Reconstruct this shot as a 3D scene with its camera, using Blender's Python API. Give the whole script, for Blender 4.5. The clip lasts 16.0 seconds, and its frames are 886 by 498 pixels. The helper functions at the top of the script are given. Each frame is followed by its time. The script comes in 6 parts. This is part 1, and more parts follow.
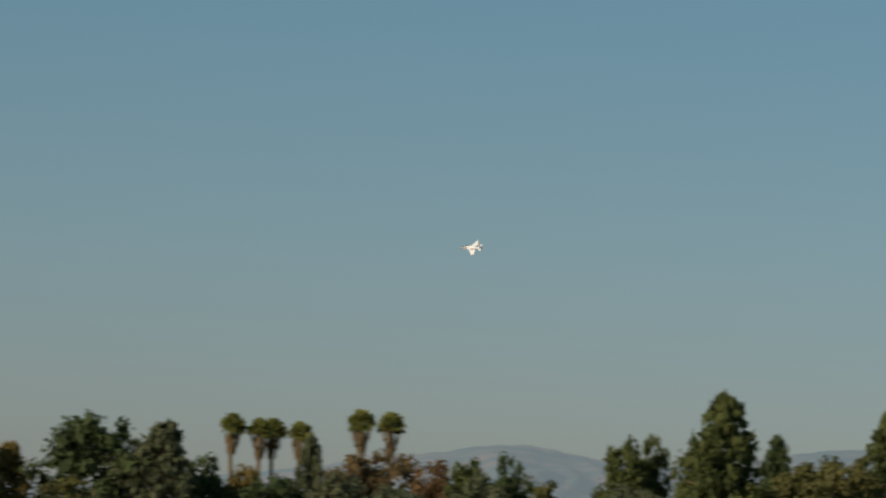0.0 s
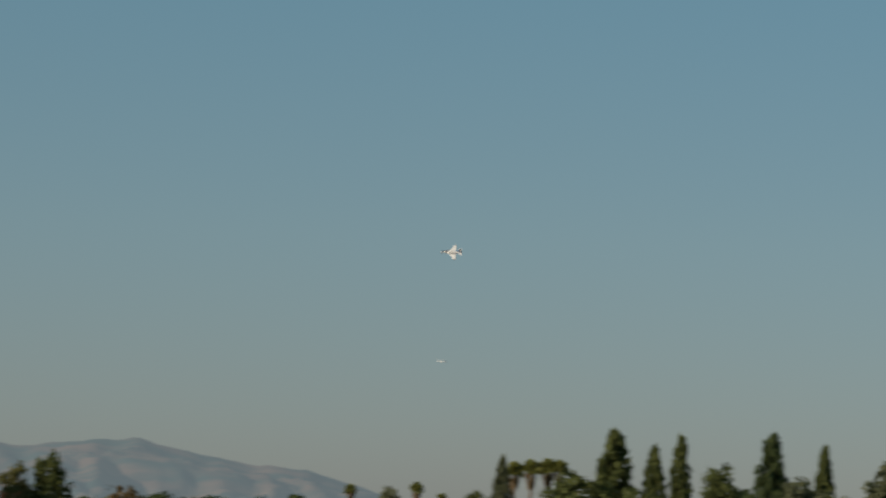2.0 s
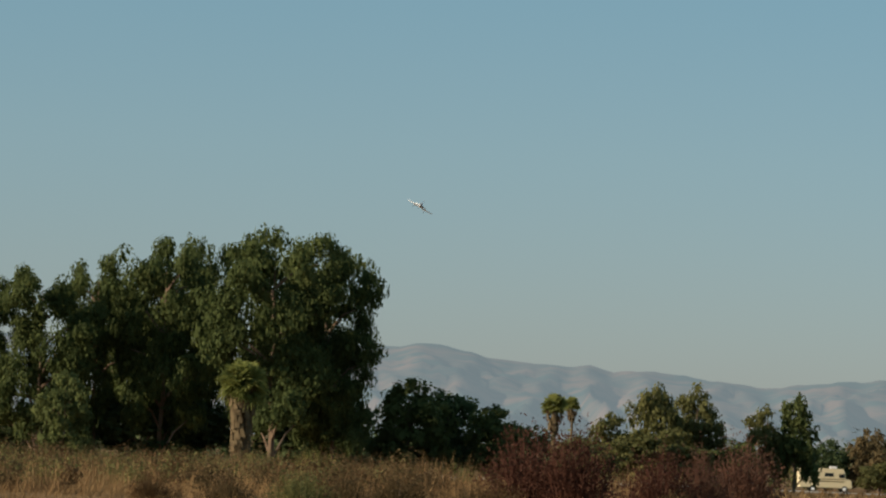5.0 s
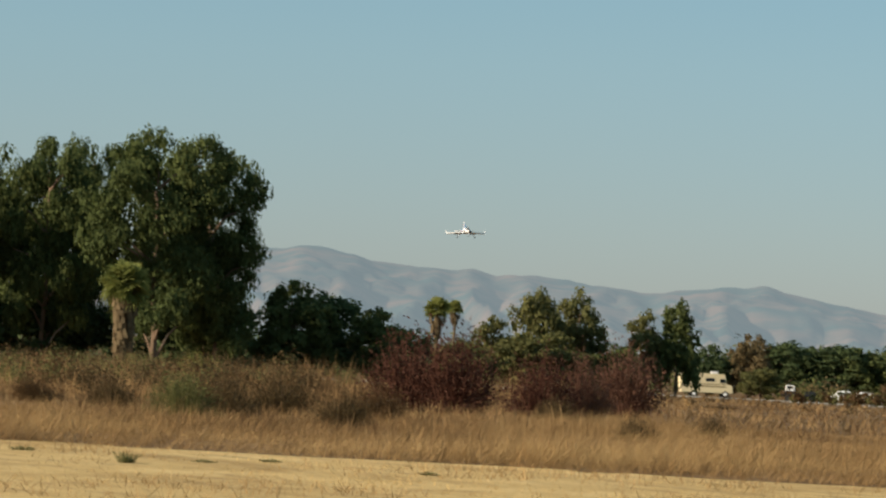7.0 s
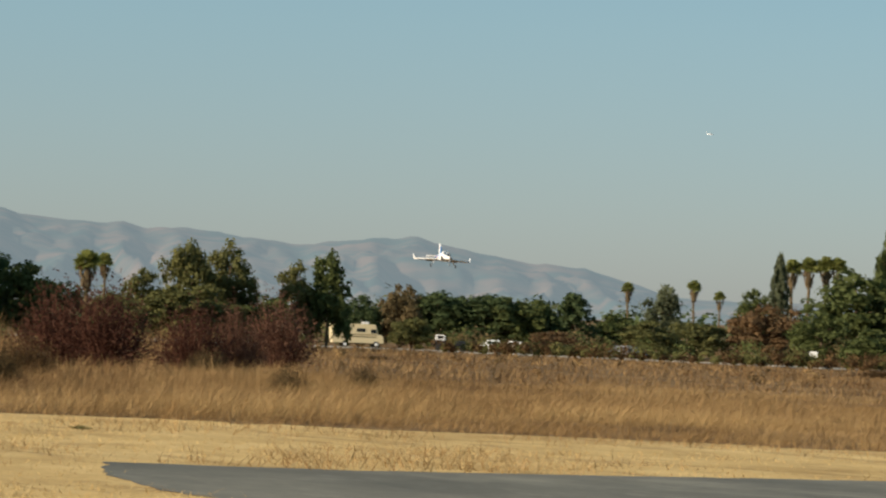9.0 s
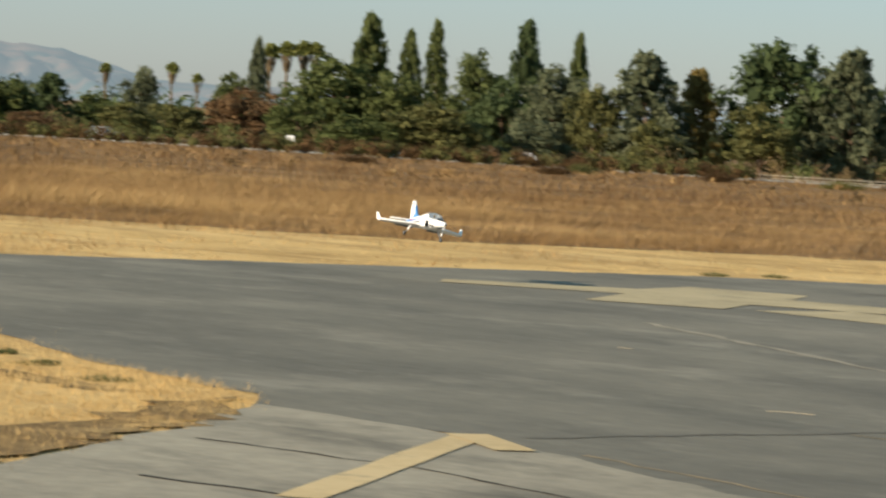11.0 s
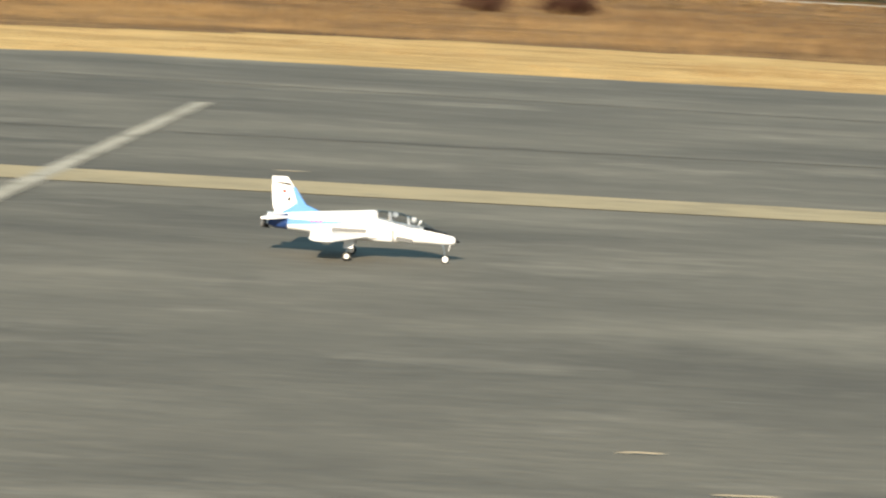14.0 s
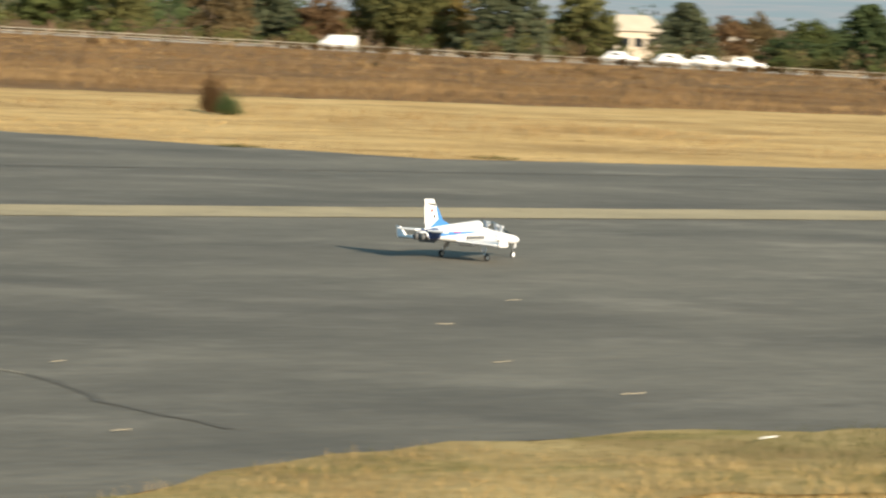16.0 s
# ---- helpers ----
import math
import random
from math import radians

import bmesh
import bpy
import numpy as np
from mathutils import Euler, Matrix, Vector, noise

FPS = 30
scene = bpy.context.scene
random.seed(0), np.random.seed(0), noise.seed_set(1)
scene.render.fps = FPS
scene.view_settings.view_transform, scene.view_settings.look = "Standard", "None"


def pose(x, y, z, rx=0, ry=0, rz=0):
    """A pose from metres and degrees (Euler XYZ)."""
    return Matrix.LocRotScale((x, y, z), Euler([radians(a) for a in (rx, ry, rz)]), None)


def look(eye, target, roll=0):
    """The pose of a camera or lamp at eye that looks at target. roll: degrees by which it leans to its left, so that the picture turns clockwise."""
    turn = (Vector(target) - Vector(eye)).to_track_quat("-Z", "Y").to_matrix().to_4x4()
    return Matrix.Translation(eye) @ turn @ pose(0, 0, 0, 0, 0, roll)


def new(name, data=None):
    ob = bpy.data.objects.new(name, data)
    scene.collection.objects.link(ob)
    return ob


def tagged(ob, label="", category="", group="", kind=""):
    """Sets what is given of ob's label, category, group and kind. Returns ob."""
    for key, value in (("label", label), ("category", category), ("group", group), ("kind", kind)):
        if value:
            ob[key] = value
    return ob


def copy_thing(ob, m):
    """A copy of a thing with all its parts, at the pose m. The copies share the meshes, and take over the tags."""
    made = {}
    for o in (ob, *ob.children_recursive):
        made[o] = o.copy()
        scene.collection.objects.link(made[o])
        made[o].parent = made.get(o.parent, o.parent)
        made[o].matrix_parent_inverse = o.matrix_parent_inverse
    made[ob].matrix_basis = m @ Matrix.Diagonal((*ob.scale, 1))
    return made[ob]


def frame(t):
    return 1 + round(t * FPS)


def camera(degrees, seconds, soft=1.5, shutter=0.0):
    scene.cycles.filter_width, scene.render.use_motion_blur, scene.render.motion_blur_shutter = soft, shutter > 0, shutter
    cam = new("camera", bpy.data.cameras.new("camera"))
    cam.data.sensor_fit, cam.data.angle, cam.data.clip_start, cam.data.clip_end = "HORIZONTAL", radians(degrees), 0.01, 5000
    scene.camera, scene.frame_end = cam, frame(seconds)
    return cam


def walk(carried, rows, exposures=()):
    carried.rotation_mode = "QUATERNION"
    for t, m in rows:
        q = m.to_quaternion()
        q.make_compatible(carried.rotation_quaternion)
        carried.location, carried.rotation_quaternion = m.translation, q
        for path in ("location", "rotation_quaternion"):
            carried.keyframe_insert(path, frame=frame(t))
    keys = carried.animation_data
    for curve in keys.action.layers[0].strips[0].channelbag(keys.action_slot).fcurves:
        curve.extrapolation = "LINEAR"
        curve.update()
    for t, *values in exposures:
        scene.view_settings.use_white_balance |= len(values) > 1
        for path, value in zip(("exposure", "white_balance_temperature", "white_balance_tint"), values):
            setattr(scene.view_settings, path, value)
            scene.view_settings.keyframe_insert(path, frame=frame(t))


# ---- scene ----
from mathutils.geometry import tessellate_polygon

EYE = (0.0, 0.0, 1.75)


def aim(yaw, pitch, roll):
    """The camera's pose: yaw clockwise from +Y, pitch upwards, in degrees."""
    a, e = radians(yaw), radians(pitch)
    return look(EYE, (EYE[0] + 100 * math.sin(a) * math.cos(e), EYE[1] + 100 * math.cos(a) * math.cos(e), EYE[2] + 100 * math.sin(e)), roll)


cam = camera(13.30, 16.0, soft=2.2, shutter=0.3)
walk(cam, [
    (0.0, aim(-41.040, 4.077, 2.42)),
    (0.5, aim(-44.500, 4.036, 2.26)),
    (1.0, aim(-47.656, 3.969, 2.23)),
    (1.5, aim(-51.428, 3.940, 2.18)),
    (2.0, aim(-55.061, 4.089, 2.19)),
    (2.5, aim(-59.816, 3.620, 2.25)),
    (3.0, aim(-62.973, 3.257, 2.03)),
    (3.5, aim(-65.207, 2.974, 1.97)),
    (3.7, aim(-65.592, 2.983, 1.91)),
    (5.8, aim(-66.325, 2.742, 2.27)),
    (6.0, aim(-66.133, 2.562, 2.32)),
    (6.5, aim(-65.400, 2.084, 2.55)),
    (7.0, aim(-64.416, 1.412, 2.66)),
    (7.5, aim(-63.254, 1.201, 2.77)),
    (8.0, aim(-61.343, 0.956, 2.63)),
    (8.2, aim(-60.826, 0.977, 2.65)),
    (10.3, aim(-54.970, -0.719, 2.53)),
    (10.5, aim(-53.955, -1.153, 3.04)),
    (11.0, aim(-51.109, -2.023, 3.12)),
    (11.5, aim(-47.769, -2.284, 3.09)),
    (12.0, aim(-42.494, -2.617, 3.53)),
    (12.2, aim(-39.471, -2.617, 3.52)),
    (12.5, aim(-34.754, -2.964, 3.50)),
    (12.8, aim(-29.058, -3.636, 3.22)),
    (13.0, aim(-24.280, -4.115, 3.20)),
    (13.2, aim(-19.736, -4.526, 3.31)),
    (13.5, aim(-12.582, -4.705, 3.70)),
    (13.7, aim(-7.449, -4.688, 3.65)),
    (14.0, aim(-0.111, -4.610, 3.11)),
    (14.2, aim(4.623, -4.699, 3.28)),
    (14.5, aim(12.332, -4.374, 3.39)),
    (14.8, aim(18.863, -4.055, 3.11)),
    (15.0, aim(22.086, -3.890, 2.96)),
    (15.2, aim(24.567, -3.905, 2.51)),
    (15.5, aim(29.291, -3.874, 2.62)),
    (16.0, aim(35.750, -3.629, 2.58)),
], exposures=[(0, -0.27), (2.0, -0.19), (3.7, 0.1), (5.8, 0.42), (7.0, 0.55), (8.2, 0.45), (10.3, 0.68), (12.0, 0.82), (13.2, 0.97), (14.3, 1.03), (15.5, 0.77), (16.0, 0.84)])

# ---- light ----
SUN_AZ, SUN_EL = 185.0, 18.5
world = bpy.data.worlds.new("sky")
scene.world = world
world.use_nodes = True
wn = world.node_tree.nodes
sky = wn.new("ShaderNodeTexSky")
sky.sky_type = "NISHITA"
sky.sun_disc = False
sky.sun_elevation, sky.sun_rotation = radians(SUN_EL), radians(SUN_AZ)
sky.altitude, sky.air_density, sky.dust_density, sky.ozone_density = 100, 0.7, 0.5, 1.0
haze = wn.new("ShaderNodeMix")
haze.data_type = "RGBA"
haze.inputs[0].default_value = 0.42
haze.inputs[7].default_value = (3.10, 4.45, 4.80, 1)
world.node_tree.links.new(sky.outputs[0], haze.inputs[6])
# dusty haze: greyer and warmer towards the horizon
sky_dir = wn.new("ShaderNodeTexCoord")
sky_xyz = wn.new("ShaderNodeSeparateXYZ")
sky_ramp = wn.new("ShaderNodeValToRGB")
ramp_el = sky_ramp.color_ramp.elements
ramp_el.new(0.07)
ramp_el.new(0.15)
for e, (p, c) in zip(ramp_el, ((0.0, (0.93, 0.83, 0.845)), (0.075, (0.92, 0.99, 0.985)), (0.15, (0.80, 1.05, 1.08)), (1.0, (0.86, 0.98, 0.98)))):
    e.position, e.color = p, (*c, 1)
dust = wn.new("ShaderNodeMix")
dust.data_type, dust.blend_type = "RGBA", "MULTIPLY"
dust.inputs[0].default_value = 1.0
world.node_tree.links.new(sky_dir.outputs["Generated"], sky_xyz.inputs[0])
world.node_tree.links.new(sky_xyz.outputs["Z"], sky_ramp.inputs[0])
world.node_tree.links.new(haze.outputs[2], dust.inputs[6])
world.node_tree.links.new(sky_ramp.outputs[0], dust.inputs[7])
world.node_tree.links.new(dust.outputs[2], wn["Background"].inputs[0])
wn["Background"].inputs[1].default_value = 0.070
sun_data = bpy.data.lights.new("sun", "SUN")
sun_data.energy, sun_data.angle, sun_data.color = 5.0, radians(0.53), (1.0, 0.835, 0.62)
sun = new("sun", sun_data)
sa, se = radians(SUN_AZ), radians(SUN_EL)
sun.matrix_world = look((300 * math.sin(sa) * math.cos(se), 300 * math.cos(sa) * math.cos(se), 300 * math.sin(se)), (0, 0, 0))


# ---- materials ----
def material(name, colors, scale=1.0, rough=0.9, bump=0.0, fine=None, metallic=0.0, island=0.0, spec=0.3, stretch=None, translucent=0.0):
    """colors: two to four base colours mixed by noise at two scales; island: variation from piece to piece."""
    m = bpy.data.materials.new(name)
    m.use_nodes = True
    nt = m.node_tree
    n, l = nt.nodes, nt.links
    b = n["Principled BSDF"]
    b.inputs["Roughness"].default_value, b.inputs["Metallic"].default_value = rough, metallic
    b.inputs["Specular IOR Level"].default_value = spec
    co = n.new("ShaderNodeTexCoord")
    src = co.outputs["Object"]
    if stretch:
        mp = n.new("ShaderNodeMapping")
        mp.inputs["Scale"].default_value = stretch
        l.new(src, mp.inputs[0])
        src = mp.outputs[0]
    big = n.new("ShaderNodeTexNoise")
    big.inputs["Scale"].default_value, big.inputs["Detail"].default_value, big.inputs["Roughness"].default_value = scale, 6, 0.65
    l.new(src, big.inputs["Vector"])
    small = n.new("ShaderNodeTexNoise")
    small.inputs["Scale"].default_value, small.inputs["Detail"].default_value = fine or scale * 14, 4
    l.new(src, small.inputs["Vector"])
    mix = n.new("ShaderNodeMath")
    mix.operation = "MULTIPLY_ADD"
    l.new(small.outputs["Fac"], mix.inputs[0])
    mix.inputs[1].default_value = 0.35
    l.new(big.outputs["Fac"], mix.inputs[2])
    val = mix.outputs[0]
    if island:
        geo = n.new("ShaderNodeNewGeometry")
        add = n.new("ShaderNodeMath")
        add.operation = "MULTIPLY_ADD"
        l.new(geo.outputs["Random Per Island"], add.inputs[0])
        add.inputs[1].default_value = island
        l.new(val, add.inputs[2])
        sub = n.new("ShaderNodeMath")
        sub.operation = "SUBTRACT"
        l.new(add.outputs[0], sub.inputs[0])
        sub.inputs[1].default_value = island / 2
        val = sub.outputs[0]
    ramp = n.new("ShaderNodeValToRGB")
    el = ramp.color_ramp.elements
    while len(el) < len(colors):
        el.new(0.5)
    for i, c in enumerate(colors):
        el[i].position = 0.42 + 0.5 * i / (len(colors) - 1)
        el[i].color = (*c, 1)
    l.new(val, ramp.inputs[0])
    l.new(ramp.outputs[0], b.inputs["Base Color"])
    if bump:
        bp = n.new("ShaderNodeBump")
        bp.inputs["Strength"].default_value, bp.inputs["Distance"].default_value = bump, 0.02
        l.new(small.outputs["Fac"], bp.inputs["Height"])
        l.new(bp.outputs[0], b.inputs["Normal"])
    if translucent:
        tr = n.new("ShaderNodeBsdfTranslucent")
        l.new(ramp.outputs[0], tr.inputs[0])
        ms = n.new("ShaderNodeMixShader")
        ms.inputs[0].default_value = translucent
        l.new(b.outputs[0], ms.inputs[1])
        l.new(tr.outputs[0], ms.inputs[2])
        l.new(ms.outputs[0], n["Material Output"].inputs[0])
    return m


def plain(name, color, rough=0.5, metallic=0.0, spec=0.4):
    d = tuple(c * 0.9 for c in color)
    return material(name, [d, color], 9.0, rough, metallic=metallic, spec=spec)


def leaf(name, dark, mid, light):
    dark, mid, light = (tuple(c * (1.3 if "dark" in name else 1.08) * (1.34 if "weed" not in name else 0.95) for c in q) for q in (dark, mid, light))
    # distance haze painted into the foliage: leaf colours mixed towards grey-olive
    haze_share = 0.06 if "palm" in name or "twigs" in name or "pine" in name else 0.22
    dark, mid, light = (tuple((1 - haze_share) * c + haze_share * g for c, g in zip(q, (0.125, 0.122, 0.082))) for q in (dark, mid, light))
    return material(name, [dark, mid, light], 0.25, 0.75, fine=2.2, island=0.22, spec=0.1, translucent=0.42)


SOIL = material("field_soil", [(0.11, 0.064, 0.033), (0.19, 0.115, 0.058), (0.30, 0.195, 0.095)], 0.12, 1.0, 0.5, fine=3.0, spec=0.05)
STRAW = material("straw", [(0.42, 0.275, 0.115), (0.60, 0.41, 0.18), (0.74, 0.535, 0.255)], 0.35, 1.0, 0.5, fine=9.0, spec=0.05)
ASPHALT = material("asphalt", [(0.108, 0.102, 0.087), (0.148, 0.139, 0.116), (0.186, 0.173, 0.142), (0.235, 0.215, 0.174)], 0.30, 0.88, 0.35, fine=7.0, spec=0.2, stretch=(0.6, 1.2, 1))


def stain(mat, color, scale, lo, hi, stretch, strength):
    """Adds pale or dark worn blotches of their own shape to a material's base colour."""
    nt = mat.node_tree
    n, l = nt.nodes, nt.links
    base = n["Principled BSDF"].inputs["Base Color"]
    old = base.links[0].from_socket
    co = n.new("ShaderNodeTexCoord")
    mp = n.new("ShaderNodeMapping")
    mp.inputs["Scale"].default_value = stretch
    mp.inputs["Location"].default_value = (scale * 7, 3.0, 0)
    tx = n.new("ShaderNodeTexNoise")
    tx.inputs["Scale"].default_value, tx.inputs["Detail"].default_value, tx.inputs["Roughness"].default_value = scale, 7, 0.7
    rg = n.new("ShaderNodeMapRange")
    rg.inputs[1].default_value, rg.inputs[2].default_value = lo, hi
    rg.inputs[3].default_value, rg.inputs[4].default_value = 0.0, strength
    mx = n.new("ShaderNodeMix")
    mx.data_type = "RGBA"
    mx.inputs[7].default_value = (*color, 1)
    l.new(co.outputs["Object"], mp.inputs[0])
    l.new(mp.outputs[0], tx.inputs["Vector"])
    l.new(tx.outputs["Fac"], rg.inputs[0])
    l.new(rg.outputs[0], mx.inputs[0])
    l.new(old, mx.inputs[6])
    l.new(mx.outputs[2], base)


stain(ASPHALT, (0.37, 0.34, 0.28), 0.55, 0.54, 0.74, (0.7, 1.1, 1), 0.6)
stain(ASPHALT, (0.07, 0.07, 0.063), 0.40, 0.53, 0.72, (0.5, 1.2, 1), 0.55)
stain(ASPHALT, (0.24, 0.23, 0.19), 2.6, 0.62, 0.70, (0.3, 1.0, 1), 0.6)
CONCRETE = material("old_concrete", [(0.19, 0.175, 0.14), (0.30, 0.27, 0.215), (0.41, 0.37, 0.29)], 0.4, 0.9, 0.3, fine=8.0, spec=0.2)
YELLOW = material("worn_yellow_paint", [(0.28, 0.235, 0.15), (0.42, 0.345, 0.21), (0.50, 0.41, 0.25)], 0.8, 0.8, 0.2, fine=12.0)
ORANGE_PAINT = material("ochre_paint", [(0.46, 0.34, 0.175), (0.58, 0.44, 0.24), (0.64, 0.50, 0.29)], 0.8, 0.8, 0.2, fine=12.0)
WHITE_PAINT = material("worn_white_paint", [(0.26, 0.24, 0.195), (0.44, 0.405, 0.33), (0.53, 0.49, 0.41)], 0.9, 0.8, 0.2, fine=12.0)
stain(CONCRETE, (0.085, 0.08, 0.068), 0.5, 0.50, 0.66, (0.5, 1.2, 1), 0.75)
stain(CONCRETE, (0.40, 0.36, 0.28), 0.7, 0.56, 0.72, (0.6, 1, 1), 0.7)
stain(STRAW, (0.22, 0.13, 0.055), 0.5, 0.53, 0.70, (0.5, 1, 1), 0.6)
stain(SOIL, (0.42, 0.28, 0.135), 0.22, 0.53, 0.68, (0.4, 1, 1), 0.6)
stain(SOIL, (0.05, 0.035, 0.02), 0.35, 0.54, 0.68, (0.4, 1, 1), 0.8)
stain(STRAW, (0.27, 0.165, 0.072), 0.15, 0.50, 0.64, (0.5, 1, 1), 0.6)
stain(STRAW, (0.30, 0.19, 0.085), 1.3, 0.52, 0.66, (0.35, 1, 1), 0.65)
stain(STRAW, (0.72, 0.54, 0.27), 2.2, 0.54, 0.70, (0.6, 1, 1), 0.7)
stain(YELLOW, (0.16, 0.15, 0.12), 1.6, 0.58, 0.70, (0.4, 1.5, 1), 0.8)
stain(WHITE_PAINT, (0.16, 0.15, 0.12), 2.5, 0.54, 0.70, (1, 0.5, 1), 0.8)
stain(ASPHALT, (0.085, 0.080, 0.070), 0.12, 0.48, 0.62, (1, 1.3, 1), 0.5)
stain(ASPHALT, (0.29, 0.27, 0.22), 0.21, 0.54, 0.68, (1, 1.4, 1), 0.5)
CRACK = material("dark_crack", [(0.015, 0.014, 0.012), (0.03, 0.028, 0.024)], 3.0, 1.0)
TARSEAL = material("tar_seal", [(0.10, 0.094, 0.080), (0.135, 0.125, 0.105)], 1.0, 0.9)
ROADPAVE = material("pale_road", [(0.28, 0.26, 0.23), (0.36, 0.34, 0.30)], 0.3, 0.9)
stain(ORANGE_PAINT, (0.22, 0.19, 0.14), 2.2, 0.58, 0.70, (1, 1, 1), 0.7)
JOINT = material("straw_joint", [(0.22, 0.175, 0.11), (0.33, 0.26, 0.165)], 1.2, 1.0, fine=9.0)
DIRT = material("bare_dirt", [(0.10, 0.066, 0.035), (0.20, 0.135, 0.068), (0.40, 0.285, 0.14)], 1.6, 1.0, 0.6, fine=11.0, spec=0.05)
BROWNWEEDS = material("brown_weeds", [(0.11, 0.066, 0.034), (0.20, 0.122, 0.060), (0.33, 0.22, 0.11)], 0.09, 1.0, fine=0.7, island=0.3, spec=0.05, translucent=0.2)
WEEDS = material("dry_weeds", [(0.17, 0.100, 0.045), (0.31, 0.195, 0.088), (0.52, 0.36, 0.17)], 0.16, 1.0, fine=0.9, island=0.3, spec=0.05, translucent=0.25)
stain(WEEDS, (0.56, 0.39, 0.19), 0.25, 0.50, 0.63, (0.5, 1, 1), 0.7)
stain(WEEDS, (0.12, 0.072, 0.034), 0.18, 0.52, 0.64, (0.5, 1, 1), 0.7)
stain(BROWNWEEDS, (0.075, 0.045, 0.025), 0.11, 0.50, 0.62, (0.6, 1, 1), 0.7)
stain(BROWNWEEDS, (0.44, 0.29, 0.135), 0.16, 0.52, 0.64, (0.6, 1, 1), 0.7)
STRAWBLADES = material("straw_blades", [(0.38, 0.25, 0.105), (0.60, 0.42, 0.185), (0.76, 0.57, 0.29)], 0.3, 1.0, fine=3.0, island=0.3, spec=0.05, translucent=0.2)
OLIVEWEED = material("yellow_green_weed", [(0.11, 0.13, 0.035), (0.20, 0.22, 0.065), (0.32, 0.31, 0.115)], 0.5, 1.0, fine=4.0, island=0.3, spec=0.05, translucent=0.2)
GREENWEED = leaf("green_weed", (0.05, 0.06, 0.022), (0.11, 0.115, 0.038), (0.19, 0.18, 0.065))
BARK = material("bark", [(0.08, 0.055, 0.035), (0.16, 0.11, 0.075), (0.24, 0.18, 0.13)], 1.2, 0.95, 0.6, fine=9.0, stretch=(3, 3, 0.6))
PALMBARK = material("palm_skirt", [(0.06, 0.043, 0.024), (0.12, 0.088, 0.048), (0.18, 0.135, 0.075)], 1.5, 1.0, 0.6, fine=12.0)
LEAVES = {
    "pine": leaf("pine_needles", (0.024, 0.036, 0.012), (0.060, 0.078, 0.025), (0.125, 0.14, 0.046)),
    "green": leaf("green_leaves", (0.036, 0.052, 0.014), (0.070, 0.090, 0.024), (0.12, 0.138, 0.040)),
    "dark": leaf("dark_leaves", (0.018, 0.034, 0.012), (0.036, 0.058, 0.020), (0.07, 0.095, 0.032)),
    "olive": leaf("olive_leaves", (0.05, 0.055, 0.017), (0.10, 0.10, 0.030), (0.17, 0.155, 0.050)),
    "grey": leaf("grey_green_leaves", (0.045, 0.058, 0.032), (0.085, 0.10, 0.055), (0.14, 0.15, 0.085)),
    "gold": leaf("golden_leaves", (0.09, 0.07, 0.018), (0.18, 0.13, 0.035), (0.28, 0.20, 0.06)),
    "brown": leaf("brown_leaves", (0.07, 0.05, 0.024), (0.13, 0.09, 0.04), (0.20, 0.14, 0.065)),
    "rust": leaf("rust_leaves", (0.075, 0.042, 0.020), (0.135, 0.075, 0.035), (0.20, 0.12, 0.055)),
    "palm": leaf("palm_fronds", (0.085, 0.10, 0.028), (0.16, 0.175, 0.05), (0.28, 0.26, 0.09)),
    "red": leaf("red_twigs", (0.040, 0.015, 0.011), (0.066, 0.026, 0.018), (0.095, 0.042, 0.029)),
    "redbrown": leaf("redbrown_twigs", (0.062, 0.028, 0.020), (0.10, 0.048, 0.033), (0.14, 0.074, 0.048)),
    "yellowgreen": leaf("yellow_green_leaves", (0.07, 0.075, 0.02), (0.15, 0.14, 0.035), (0.24, 0.21, 0.06)),
    "darkgreen": leaf("dark_green_leaves", (0.02, 0.04, 0.012), (0.04, 0.065, 0.02), (0.08, 0.10, 0.03)),
    "brownweed": leaf("brown_weed_twigs", (0.055, 0.037, 0.018), (0.105, 0.070, 0.032), (0.17, 0.115, 0.052)),
    "rustweed": leaf("rust_weed_twigs", (0.065, 0.037, 0.017), (0.115, 0.066, 0.030), (0.17, 0.10, 0.046)),
}
WHITE = material("white_foam_paint", [(0.74, 0.75, 0.77), (0.80, 0.80, 0.81)], 6.0, 0.35, spec=0.5)
BLUE = material("blue_trim", [(0.05, 0.18, 0.45), (0.07, 0.23, 0.52)], 6.0, 0.35, spec=0.5)
NAVY = material("navy_trim", [(0.012, 0.035, 0.13), (0.02, 0.05, 0.17)], 6.0, 0.4, spec=0.5)
GREY = material("grey_panel", [(0.10, 0.105, 0.11), (0.14, 0.145, 0.15)], 8.0, 0.5)
# grey of the trainer's wing, darkened to paint in its shaded side
SHADE_GREY = material("shade_darkened_grey", [(0.075, 0.09, 0.105), (0.11, 0.125, 0.14)], 8.0, 0.6)
BLACK = plain("black_plastic", (0.018, 0.018, 0.02), 0.45)
RUBBER = plain("black_rubber", (0.02, 0.02, 0.02), 0.8)
METAL = plain("bare_metal", (0.6, 0.6, 0.6), 0.3, 1.0)
RED = plain("red_marking", (0.55, 0.03, 0.03), 0.5)
PINK = plain("pink_number", (0.5, 0.08, 0.22), 0.5)
SAFETY = material("safety_orange", [(0.66, 0.06, 0.032), (0.78, 0.095, 0.045)], 3.0, 0.6)
DRUMORANGE = material("faded_orange_plastic", [(0.52, 0.13, 0.05), (0.64, 0.19, 0.08)], 5.0, 0.6)
DRUMWHITE = material("soiled_white_band", [(0.50, 0.46, 0.38), (0.64, 0.60, 0.52)], 5.0, 0.6)
